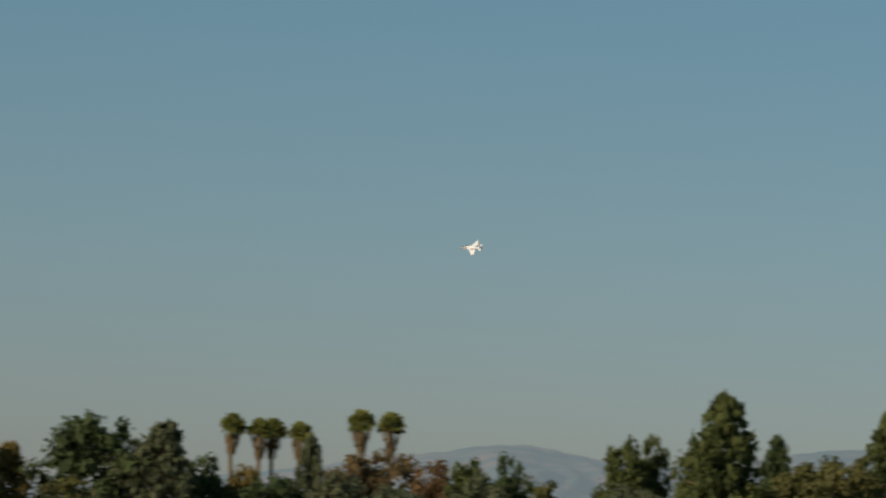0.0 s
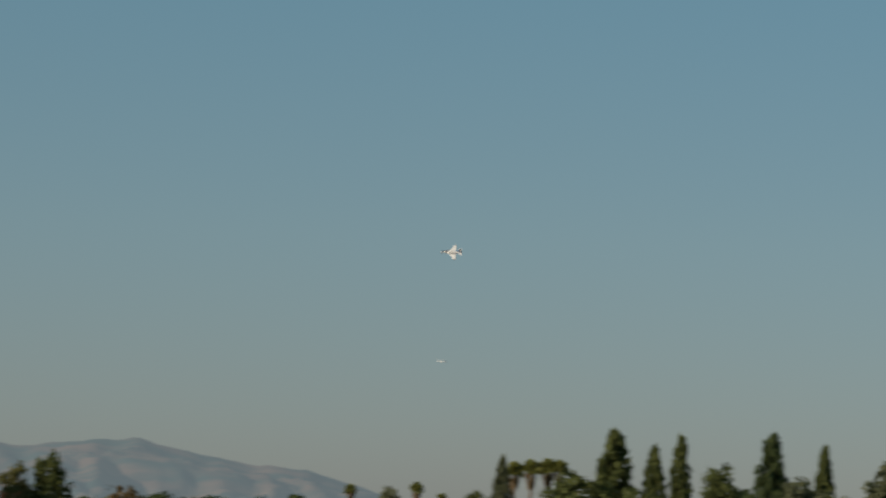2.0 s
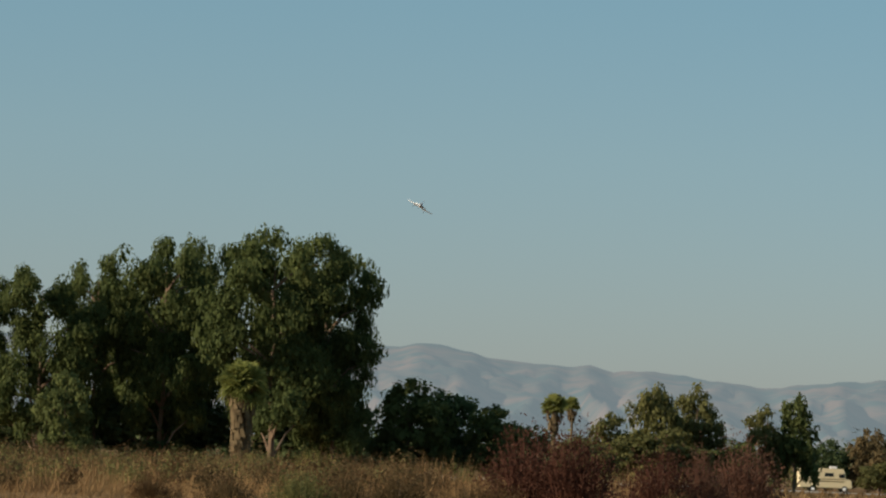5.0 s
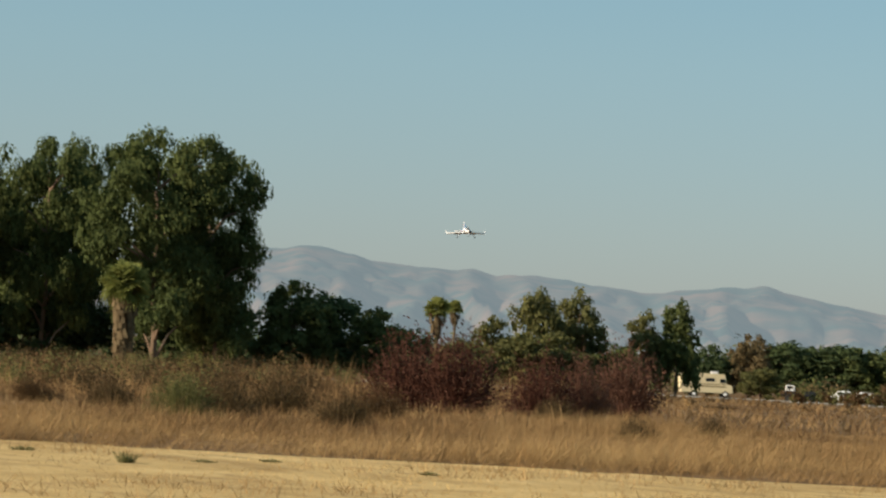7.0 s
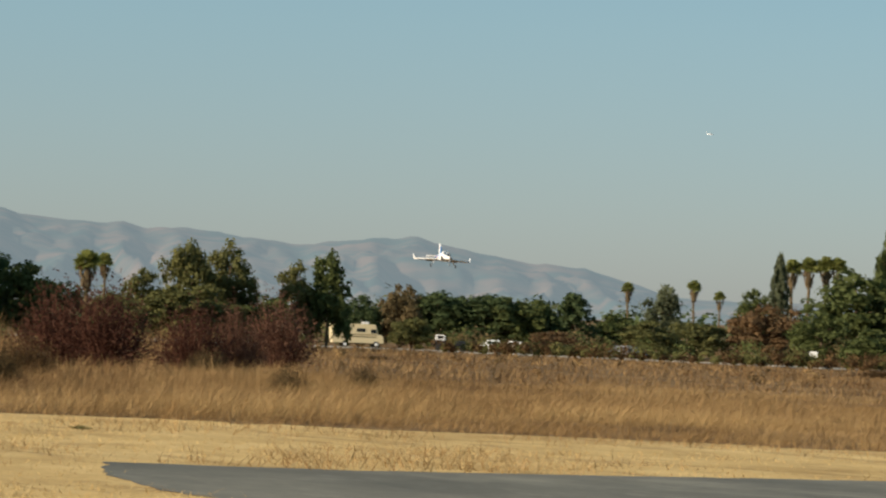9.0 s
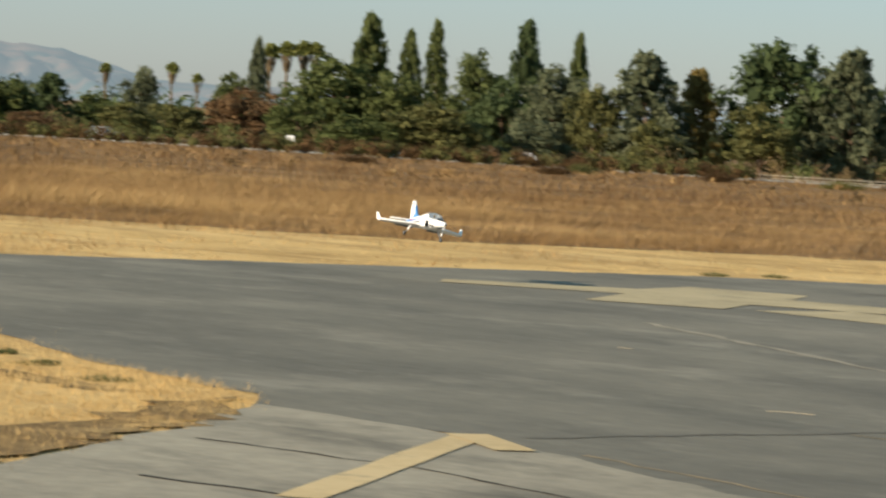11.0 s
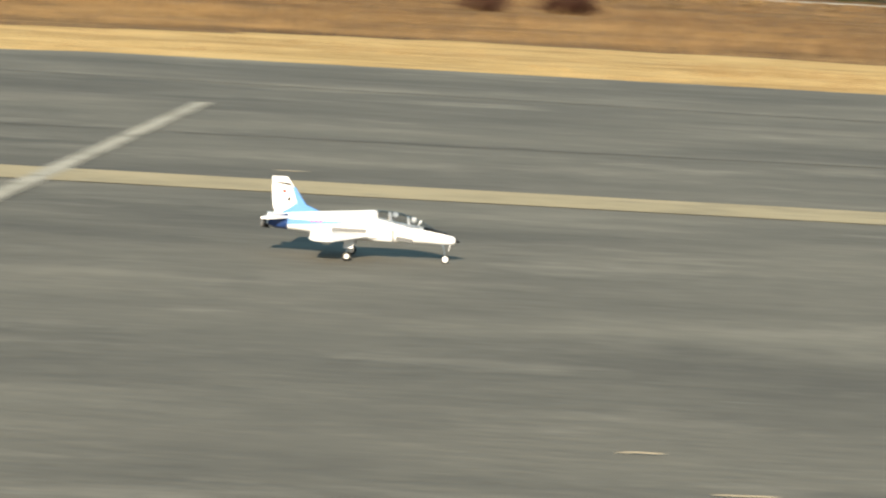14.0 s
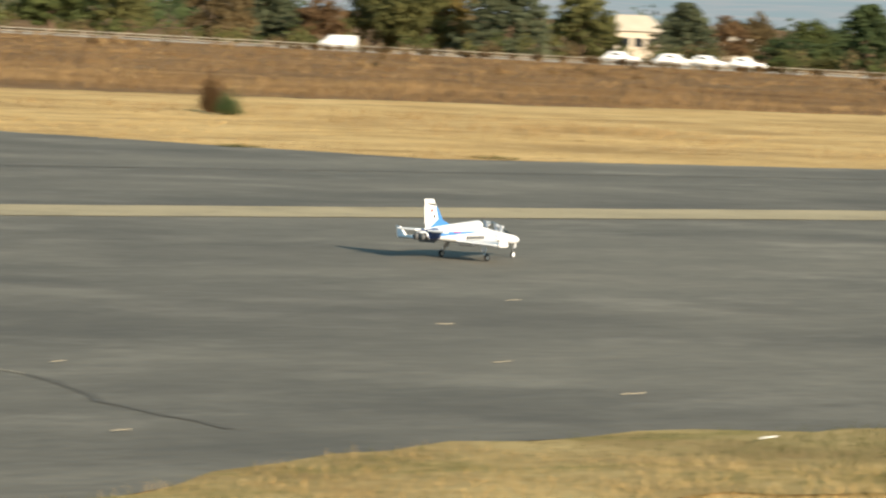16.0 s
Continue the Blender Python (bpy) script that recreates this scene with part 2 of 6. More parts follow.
CARWHITE = plain("white_car_paint", (0.8, 0.8, 0.8), 0.25, spec=0.6)
CARGREY = plain("silver_car_paint", (0.35, 0.36, 0.38), 0.25, spec=0.6)
CARBLUE = plain("blue_car_paint", (0.08, 0.12, 0.4), 0.25, spec=0.6)
CREAM = plain("cream_panel", (0.66, 0.56, 0.36), 0.5)
DARKGLASS = plain("dark_window", (0.02, 0.025, 0.03), 0.1, spec=0.8)
STUCCO = material("pale_stucco", [(0.42, 0.36, 0.28), (0.55, 0.49, 0.40)], 0.5, 0.9)
SIGNMETAL = plain("sign_panel", (0.32, 0.36, 0.33), 0.5)
STALK = material("dry_stalk", [(0.20, 0.18, 0.14), (0.28, 0.255, 0.20)], 4.0, 1.0)
WOODPALE = material("pale_rail", [(0.34, 0.30, 0.23), (0.46, 0.41, 0.33)], 1.2, 0.9)

glass = bpy.data.materials.new("canopy_glass")
glass.use_nodes = True
gb = glass.node_tree.nodes["Principled BSDF"]
gb.inputs["Base Color"].default_value = (0.93, 0.94, 0.95, 1)
gb.inputs["Roughness"].default_value, gb.inputs["IOR"].default_value = 0.03, 1.12
gb.inputs["Transmission Weight"].default_value = 1.0
GLASS = glass

painted_haze = bpy.data.materials.new("haze_glow_mountain")
painted_haze.use_nodes = True
mt = painted_haze.node_tree
mtb = mt.nodes["Principled BSDF"]
mtb.inputs["Roughness"].default_value = 1.0
mtb.inputs["Specular IOR Level"].default_value = 0.0
mn = mt.nodes.new("ShaderNodeTexNoise")
mn.inputs["Scale"].default_value, mn.inputs["Detail"].default_value = 0.013, 10
mr = mt.nodes.new("ShaderNodeValToRGB")
mr.color_ramp.elements[0].position, mr.color_ramp.elements[1].position = 0.4, 0.62
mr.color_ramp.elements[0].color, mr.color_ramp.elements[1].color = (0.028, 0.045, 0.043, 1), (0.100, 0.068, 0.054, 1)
mc = mt.nodes.new("ShaderNodeTexCoord")
mt.links.new(mc.outputs["Object"], mn.inputs["Vector"])
mt.links.new(mn.outputs["Fac"], mr.inputs[0])
mt.links.new(mr.outputs[0], mtb.inputs["Base Color"])
# blue distance haze is painted on the hills as a steady glow
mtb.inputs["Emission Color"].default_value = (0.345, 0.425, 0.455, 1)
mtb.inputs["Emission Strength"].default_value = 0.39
MOUNTAIN = painted_haze
# copy with a stronger glow, painting thicker haze on the paler hills
FAR_MOUNTAIN = painted_haze.copy()
FAR_MOUNTAIN.name = "far_haze_glow_mountain"
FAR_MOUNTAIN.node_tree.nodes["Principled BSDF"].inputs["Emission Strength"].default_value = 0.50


# ---- helpers of this scene ----
def part(name, bm, mat, parent=None, label="", smooth=False):
    me = bpy.data.meshes.new(name)
    bm.to_mesh(me)
    bm.free()
    for m in (mat if isinstance(mat, (list, tuple)) else [mat]):
        me.materials.append(m)
    if smooth:
        for p in me.polygons:
            p.use_smooth = True
    ob = new(name, me)
    ob.parent = parent
    return tagged(ob, label)


def mesh_ob(name, verts, faces, mat, parent=None, smooth=False):
    me = bpy.data.meshes.new(name)
    me.from_pydata(verts, [], faces)
    me.update()
    me.materials.append(mat)
    if smooth:
        me.polygons.foreach_set("use_smooth", [True] * len(me.polygons))
    ob = new(name, me)
    ob.parent = parent
    return ob


DROP_AZ = (-80, -60, -50, -43, -36, 0, 19, 28, 34, 48)
DROP = (3.1, 3.1, 3.6, 3.9, 3.4, 3.0, 2.45, 3.2, 3.65, 4.3)


def gz(x, y):
    """Height of the ground: level round the runway, falling gently towards the road."""
    r = math.hypot(x, y)
    az = math.degrees(math.atan2(x, y))
    s = min(max((r - 60) / 370, 0), 1)
    return -float(np.interp(az, DROP_AZ, DROP)) * s


def spot(az, r):
    x, y = r * math.sin(radians(az)), r * math.cos(radians(az))
    return x, y, gz(x, y)


def box(bm, cx, cy, cz, sx, sy, sz, rot=None, bevel=0.0, mat=0):
    m = Matrix.Translation((cx, cy, cz)) @ (rot or Matrix()) @ Matrix.Diagonal((sx, sy, sz, 1))
    r = bmesh.ops.create_cube(bm, size=1, matrix=m)
    fs = {f for v in r["verts"] for f in v.link_faces}
    if bevel:
        es = {e for v in r["verts"] for e in v.link_edges}
        fs = set(bmesh.ops.bevel(bm, geom=list(es), offset=bevel, segments=2, affect="EDGES")["faces"]) | {f for f in fs if f.is_valid}
    for f in fs:
        f.material_index = mat


def rod(bm, a, b, ra, rb=None, n=8, mat=0):
    a, b = Vector(a), Vector(b)
    d = b - a
    m = Matrix.Translation((a + b) / 2) @ d.to_track_quat("Z", "Y").to_matrix().to_4x4()
    r = bmesh.ops.create_cone(bm, cap_ends=True, segments=n, radius1=ra, radius2=ra if rb is None else rb, depth=d.length, matrix=m)
    for f in {f for v in r["verts"] for f in v.link_faces}:
        f.material_index = mat


def sheet(name, outline, z, mat, label, category="ground", follow=False):
    bm = bmesh.new()
    vs = [bm.verts.new((x, y, z + (gz(x, y) if follow else 0))) for x, y in outline]
    for tri in tessellate_polygon([[Vector((x, y, 0)) for x, y in outline]]):
        bm.faces.new([vs[i] for i in tri])
    bm.normal_update()
    for f in bm.faces:
        if f.normal.z < 0:
            f.normal_flip()
    ob = part(name, bm, mat)
    return tagged(ob, label, category, kind="structure")


def rough_edge(points, step=0.35, amp=0.12, seed=1):
    """The outline with its edges broken up into small uneven steps."""
    rnd = random.Random(seed)
    out = []
    for (x0, y0), (x1, y1) in zip(points, points[1:] + points[:1]):
        d = math.hypot(x1 - x0, y1 - y0)
        k = max(1, min(200, int(d / step)))
        for i in range(k):
            u = i / k
            out.append((x0 + (x1 - x0) * u + rnd.uniform(-amp, amp), y0 + (y1 - y0) * u + rnd.uniform(-amp, amp)))
    return out


# ---- ground ----
def build_ground():
    azs = np.linspace(-180, 180, 145)
    rs = [0.01, 5, 10, 20, 40, 60, 80, 100, 130, 160, 200, 250, 300, 350, 400, 430, 500, 700, 1100, 2000, 3500, 4900]
    verts, faces = [], []
    for r in rs:
        for a in azs[:-1]:
            x, y = r * math.sin(radians(a)), r * math.cos(radians(a))
            verts.append((x, y, gz(x, y)))
    n = len(azs) - 1
    for i in range(len(rs) - 1):
        for j in range(n):
            faces.append((i * n + j, (i + 1) * n + j, (i + 1) * n + (j + 1) % n, i * n + (j + 1) % n)[::-1])
    tagged(mesh_ob("ground", verts, faces, SOIL, smooth=True), "dry brown soil of a weedy open field", "ground", kind="structure")


build_ground()
STRIP = [(-58, 14), (-52, 21), (-47, 27), (-41, 33), (-38, 40), (-31, 43), (-24, 45.5), (-17, 54), (-9, 62), (0, 68), (14, 66), (26, 61), (38, 57), (70, 56), (60, 4), (30, -14), (-40, -14)]
sheet("straw_ground", rough_edge(STRIP, 0.8, 0.5, 3), 0.004, STRAW, "mown golden dry grass round the runway")
RUNWAY = [(-36.1, 17.6), (-34.9, 19.7), (-33.9, 26.0), (-33.0, 30.6), (-31.6, 33.6), (-30.0, 35.0), (-25, 35.2), (-19.3, 36.1), (-11.7, 36.5), (-7.9, 37.6), (-7.2, 44.7), (-6.6, 50.4), (-5.0, 51.7), (4.2, 51.7), (11, 51.4), (13.5, 49.2), (19.7, 48.3), (22.6, 40.8), (25.4, 35.6), (31.7, 34.8), (70, 34.5), (70, 13), (40, 12.2), (12, 12.1), (9.7, 12.3), (8.9, 12.2), (8.25, 11.97), (7.45, 11.57), (6.5, 11.15), (5.2, 10.95), (3, 10.95), (-3, 10.9), (-4.6, 10.7), (-6.3, 10.4), (-7.1, 11.8), (-10.4, 12.2), (-13.2, 12.5), (-15.8, 13.1), (-17.8, 13.0), (-18.5, 13.5), (-20.5, 13.8), (-23.3, 14.7), (-26.7, 15.1), (-31.5, 15.7), (-34, 16.5)]
sheet("runway", rough_edge(RUNWAY, 0.3, 0.07, 4), 0.010, ASPHALT, "weathered grey asphalt model-aircraft runway", "runway")
PAD = [(-17.8, 13.0), (-15.8, 13.1), (-13.2, 12.5), (-10.4, 12.2), (-7.1, 11.8), (-5.7, 11.6), (-5.5, 8), (-5.2, 3), (-12.2, 3), (-13.4, 7.5), (-14.9, 9.45), (-15.8, 10.55), (-16.7, 11.8)]
sheet("concrete_pad", rough_edge(PAD, 0.3, 0.05, 5), 0.016, CONCRETE, "stained old concrete pad beside the runway", "pavement")


sheet("dirt_edge", rough_edge([(-14.9, 9.4), (-15.8, 10.5), (-16.7, 11.75), (-17.5, 12.7), (-18.3, 13.15), (-18.1, 12.6), (-17.5, 12.0), (-17.0, 11.2), (-16.5, 10.3), (-15.7, 9.1)], 0.2, 0.16, 31), 0.0185, DIRT, "dark bare dirt along the pad's edge")
sheet("dirt_patch", rough_edge([(-20.3, 12.6), (-19.2, 12.45), (-18.5, 12.75), (-19.0, 12.9), (-20.0, 12.95)], 0.2, 0.12, 32), 0.0075, DIRT, "bare dirt showing through dry grass")


def stripe(name, x0, y0, x1, y1, w, mat, label, z=0.015, wobble=0.02, seed=1):
    rnd = random.Random(seed)
    d = Vector((x1 - x0, y1 - y0))
    n = Vector((-d.y, d.x)).normalized() * w / 2
    k = max(2, int(d.length / 0.5))
    bm = bmesh.new()
    prev = None
    for i in range(k + 1):
        p = Vector((x0, y0)) + d * i / k
        a, b = p + n * (1 + rnd.uniform(-wobble, wobble) / w), p - n * (1 + rnd.uniform(-wobble, wobble) / w)
        cur = (bm.verts.new((a.x, a.y, z)), bm.verts.new((b.x, b.y, z)))
        if prev:
            bm.faces.new((prev[1], cur[1], cur[0], prev[0]))
        prev = cur
    return tagged(part(name, bm, mat), label, "marking", kind="structure")


stripe("centre_line", -26.8, 26.2, 70, 26.2, 1.30, YELLOW, "faded tan centre stripe painted on the asphalt", seed=2)
stripe("cross_line", -3.11, 12.35, -2.56, 38.2, 0.155, WHITE_PAINT, "worn white cross line painted on the asphalt", z=0.019, seed=3)
sheet("runway_arrow", [(-30.73, 24.77), (-29.21, 25.99), (-28.10, 24.49), (-26.95, 25.27), (-27.69, 26.32), (-26.73, 26.84), (-26.07, 27.25), (-26.55, 28.34), (-28.53, 27.72), (-29.36, 28.78), (-30.62, 28.19), (-30.05, 26.93), (-31.27, 25.25)], 0.0165, YELLOW, "faded tan arrow painted on the asphalt", "marking")
stripe("taxi_line", -13.45, 10.1, -15.85, 13.05, 0.21, ORANGE_PAINT, "ochre taxi line painted on the concrete", z=0.021, seed=5)
stripe("taxi_line_end", -15.95, 13.1, -15.1, 12.75, 0.24, ORANGE_PAINT, "short ochre bar at the end of the taxi line", z=0.024, seed=6)


def crack_line(points, w, mat, label, z=0.013, seed=1):
    rnd = random.Random(seed)
    pts = []
    for (x0, y0), (x1, y1) in zip(points, points[1:]):
        k = max(2, int(math.hypot(x1 - x0, y1 - y0) / 0.25))
        pts += [Vector((x0 + (x1 - x0) * i / k + rnd.uniform(-0.04, 0.04), y0 + (y1 - y0) * i / k + rnd.uniform(-0.04, 0.04))) for i in range(k)]
    pts.append(Vector(points[-1]))
    bm = bmesh.new()
    prev = None
    for i, p in enumerate(pts):
        t = (pts[min(i + 1, len(pts) - 1)] - pts[max(i - 1, 0)]).normalized()
        n = Vector((-t.y, t.x)) * w * rnd.uniform(0.25, 0.75)
        cur = (bm.verts.new((p.x + n.x, p.y + n.y, z)), bm.verts.new((p.x - n.x, p.y - n.y, z)))
        if prev:
            bm.faces.new((prev[1], cur[1], cur[0], prev[0]))
        prev = cur
    return tagged(part("crack", bm, mat), label, "crack", kind="structure")


crack_line([(-15.8, 13.4), (-15.8, 19.6)], 0.05, TARSEAL, "thin crack across the asphalt", seed=11)
crack_line([(-15.95, 19.6), (-15.8, 21.6)], 0.10, CRACK, "open dark crack across the asphalt", z=0.0145, seed=12)
crack_line([(-15.7, 15.8), (-13.2, 15.75), (-9.5, 14.95), (-5.5, 14.6)], 0.03, JOINT, "straw-filled joint along the asphalt", seed=13)
crack_line([(-14.9, 13.05), (-11.5, 12.6), (-8, 12.05), (-5, 11.95)], 0.035, JOINT, "straw-filled joint beside the concrete", seed=14)
crack_line([(4.67, 15.91), (4.91, 14.97), (5.15, 14.3), (5.1, 13.0)], 0.038, TARSEAL, "dark sealed crack in the asphalt", seed=15)
crack_line([(8.79, 20.78), (8.54, 19.19), (8.56, 18.13), (8.5, 15.0)], 0.022, CONCRETE, "pale worn crack in the asphalt", seed=16)
crack_line([(8.49, 14.95), (8.24, 13.68), (8.27, 12.9)], 0.038, TARSEAL, "dark sealed crack in the asphalt", seed=17)
crack_line([(-30, 30.2), (-10, 32.0), (10, 33.2), (40, 32)], 0.10, TARSEAL, "long dark seam along the runway", seed=18)
crack_line([(-6, 44), (4, 42.5), (14, 42), (22, 40)], 0.12, TARSEAL, "long dark seam along the runway", seed=19)
crack_line([(-16.0, 11.3), (-14.4, 11.6), (-11, 11.2), (-7, 10.6)], 0.03, CRACK, "dark joint across the concrete pad", z=0.0195, seed=20)
crack_line([(-14.4, 9.9), (-12.5, 10.4), (-9, 10.0)], 0.03, CRACK, "dark joint across the concrete pad", z=0.0195, seed=21)
crack_line([(-25, 22.5), (-17, 19.2), (-11, 18.2)], 0.10, CONCRETE, "pale scuffed streak on the asphalt", seed=22)


# ---- far things ----
def build_mountains(lo, hi, mat, label):
    """A range of bare hills far behind the field."""
    ridge = [(-180, 0.5), (-100, 0.9), (-80, 1.2), (-72, 1.3), (-67.1, 1.32), (-66.3, 1.40), (-65.3, 1.19), (-64.3, 1.12), (-64.0, 1.16), (-63.6, 1.05), (-63.1, 1.10), (-62, 0.98), (-61.3, 0.90), (-60.2, 1.03), (-59.6, 1.08), (-58.6, 0.88), (-57.8, 0.75), (-57, 0.71), (-56.3, 0.51), (-55.6, 0.30), (-52, 0.25), (-46, 0.3), (-42.5, 0.8), (-41.1, 1.01), (-40.3, 1.16), (-39.6, 1.21), (-38.6, 1.02), (-37.6, 0.95), (-35.4, 1.25), (-34.8, 1.34), (-33, 1.1), (-28, 0.8), (-10, 0.6), (20, 0.5), (45, 0.4), (100, 0.5), (180, 0.5)]
    ra, re = [a for a, _ in ridge], [e for _, e in ridge]
    azs = np.concatenate([np.linspace(-180, -76, 40), np.arange(-75.7, -30, 0.12), np.linspace(-29.7, 180, 90)])
    azs = azs[(azs >= lo) & (azs <= hi)]
    rows_n = 64
    verts, faces = [], []
    for a in azs:
        for j in range(rows_n):
            u = j / (rows_n - 1)
            r = 2900 + 1500 * u
            e = float(np.interp(a, ra, re))
            top = math.tan(radians(e)) * 4400
            x, y = r * math.sin(radians(a)), r * math.cos(radians(a))
            nz = noise.fractal(Vector((x * 0.0042, y * 0.0042, 0.3)), 0.9, 2.1, 6)
            bend = a + 0.5 * noise.noise(Vector((a * 0.8, u * 2.5, 6.0)))
            spur = abs(noise.noise(Vector((bend * 1.3, u * 1.4, 4.0)))) + 0.55 * abs(noise.noise(Vector((bend * 3.7, u * 3.0, 9.0)))) + 0.22 * abs(noise.noise(Vector((bend * 9.0, u * 7.0, 2.0))))
            rim = (1 - u) ** 0.5 * min(1, u * 5)
            crest = abs(nz) * 2.0 + 3.0 * noise.noise(Vector((a * 3.0, 1.0, 2.0))) + 1.2 * noise.noise(Vector((a * 11.0, 5.0, 2.0)))
            z = top * (u ** 0.8) + (nz * 9 - spur * 40) * rim - 6 * (1 - u) + crest * u ** 6
            verts.append((x, y, z))
    n = rows_n
    for i in range(len(azs) - 1):
        for j in range(n - 1):
            faces.append((i * n + j, i * n + j + 1, (i + 1) * n + j + 1, (i + 1) * n + j)[::-1])
    tagged(mesh_ob("backdrop", verts, faces, mat, smooth=True), label, "mountains", kind="structure")


build_mountains(-180, -50, MOUNTAIN, "bare hills behind the trees, blue haze painted as glow")
build_mountains(-50.2, 180, FAR_MOUNTAIN, "faint distant hills, pale haze painted as stronger glow")


# ---- trees ----
def quads(rnd, centre, count, spread, size, verts, faces, flat=1.0):
    """Small tilted leaf cards round a centre."""
    cx, cy, cz = centre
    for _ in range(count):
        while True:
            a, b, c = rnd.uniform(-1, 1), rnd.uniform(-1, 1), rnd.uniform(-1, 1)
            q = a * a + b * b + c * c
            if 0.12 < q < 1:
                break
        p = Vector((cx + a * spread, cy + b * spread, cz + c * spread * flat))
        face = (Vector((a, b, c + 0.25)).normalized() * 1.5 + Vector((rnd.gauss(0, 0.5), rnd.gauss(0, 0.5), rnd.gauss(0, 0.5)))).normalized()
        u = face.orthogonal()
        u.rotate(Matrix.Rotation(rnd.uniform(0, 6.28), 3, face))
        v = face.cross(u)
        s = size * rnd.uniform(0.6, 1.3)
        i = len(verts)
        verts += [p - u * s, p + v * s * 0.55, p + u * s, p - v * s * 0.45]
        faces.append((i, i + 1, i + 2, i + 3))


def trunk_mesh(rnd, h, r0, limbs):
    """A tapered, slightly bent trunk with limbs that reach the given points."""
    bm = bmesh.new()
    pts = [Vector((0, 0, -0.3))]
    for i in range(1, 6):
        pts.append(Vector((rnd.uniform(-1, 1) * 0.02 * h, rnd.uniform(-1, 1) * 0.02 * h, h * i / 5)))
    for i in range(5):
        rod(bm, pts[i], pts[i + 1], r0 * (1 - 0.17 * i), r0 * (1 - 0.17 * (i + 1)), 7)
    for q in limbs:
        q = Vector(q)
        k = max(0.15, min(0.95, (q.z - 0.35 * Vector((q.x, q.y)).length) / h))
        f = k * 5
        i = min(4, int(f))
        s = pts[i].lerp(pts[i + 1], f - i)
        m = s.lerp(q, 0.5) + Vector((0, 0, 0.08 * (q - s).length))
        rod(bm, s, m, r0 * 0.38, r0 * 0.22, 5)
        rod(bm, m, q, r0 * 0.22, r0 * 0.08, 5)
    return bm


def lobe(rnd, c, rx, rz, count, size, verts, faces, core=0):
    """A rounded tuft of leaves facing outwards, with a few broad leaves inside."""
    for q in range(count + core):
        d = Vector((rnd.gauss(0, 1), rnd.gauss(0, 1), rnd.gauss(0.25, 1))).normalized()
        k = rnd.triangular(0.55, 1.18, 0.98) if q < count else rnd.uniform(0.1, 0.6)
        p = Vector((c[0] + d.x * rx * k, c[1] + d.y * rx * k, max(0.01, c[2] + d.z * rz * k)))
        face = (d * 1.3 + Vector((rnd.gauss(0, 0.5), rnd.gauss(0, 0.5), rnd.gauss(0.15, 0.5)))).normalized()
        u = face.orthogonal()
        u.rotate(Matrix.Rotation(rnd.uniform(0, 6.28), 3, face))
        v = face.cross(u)
        s = size * rnd.uniform(0.55, 1.35) * (1 if q < count else 2.3)
        i = len(verts)
        verts += [p - u * s, p + v * s * 0.6, p + u * s, p - v * s * 0.5]
        faces.append((i, i + 1, i + 2, i + 3))


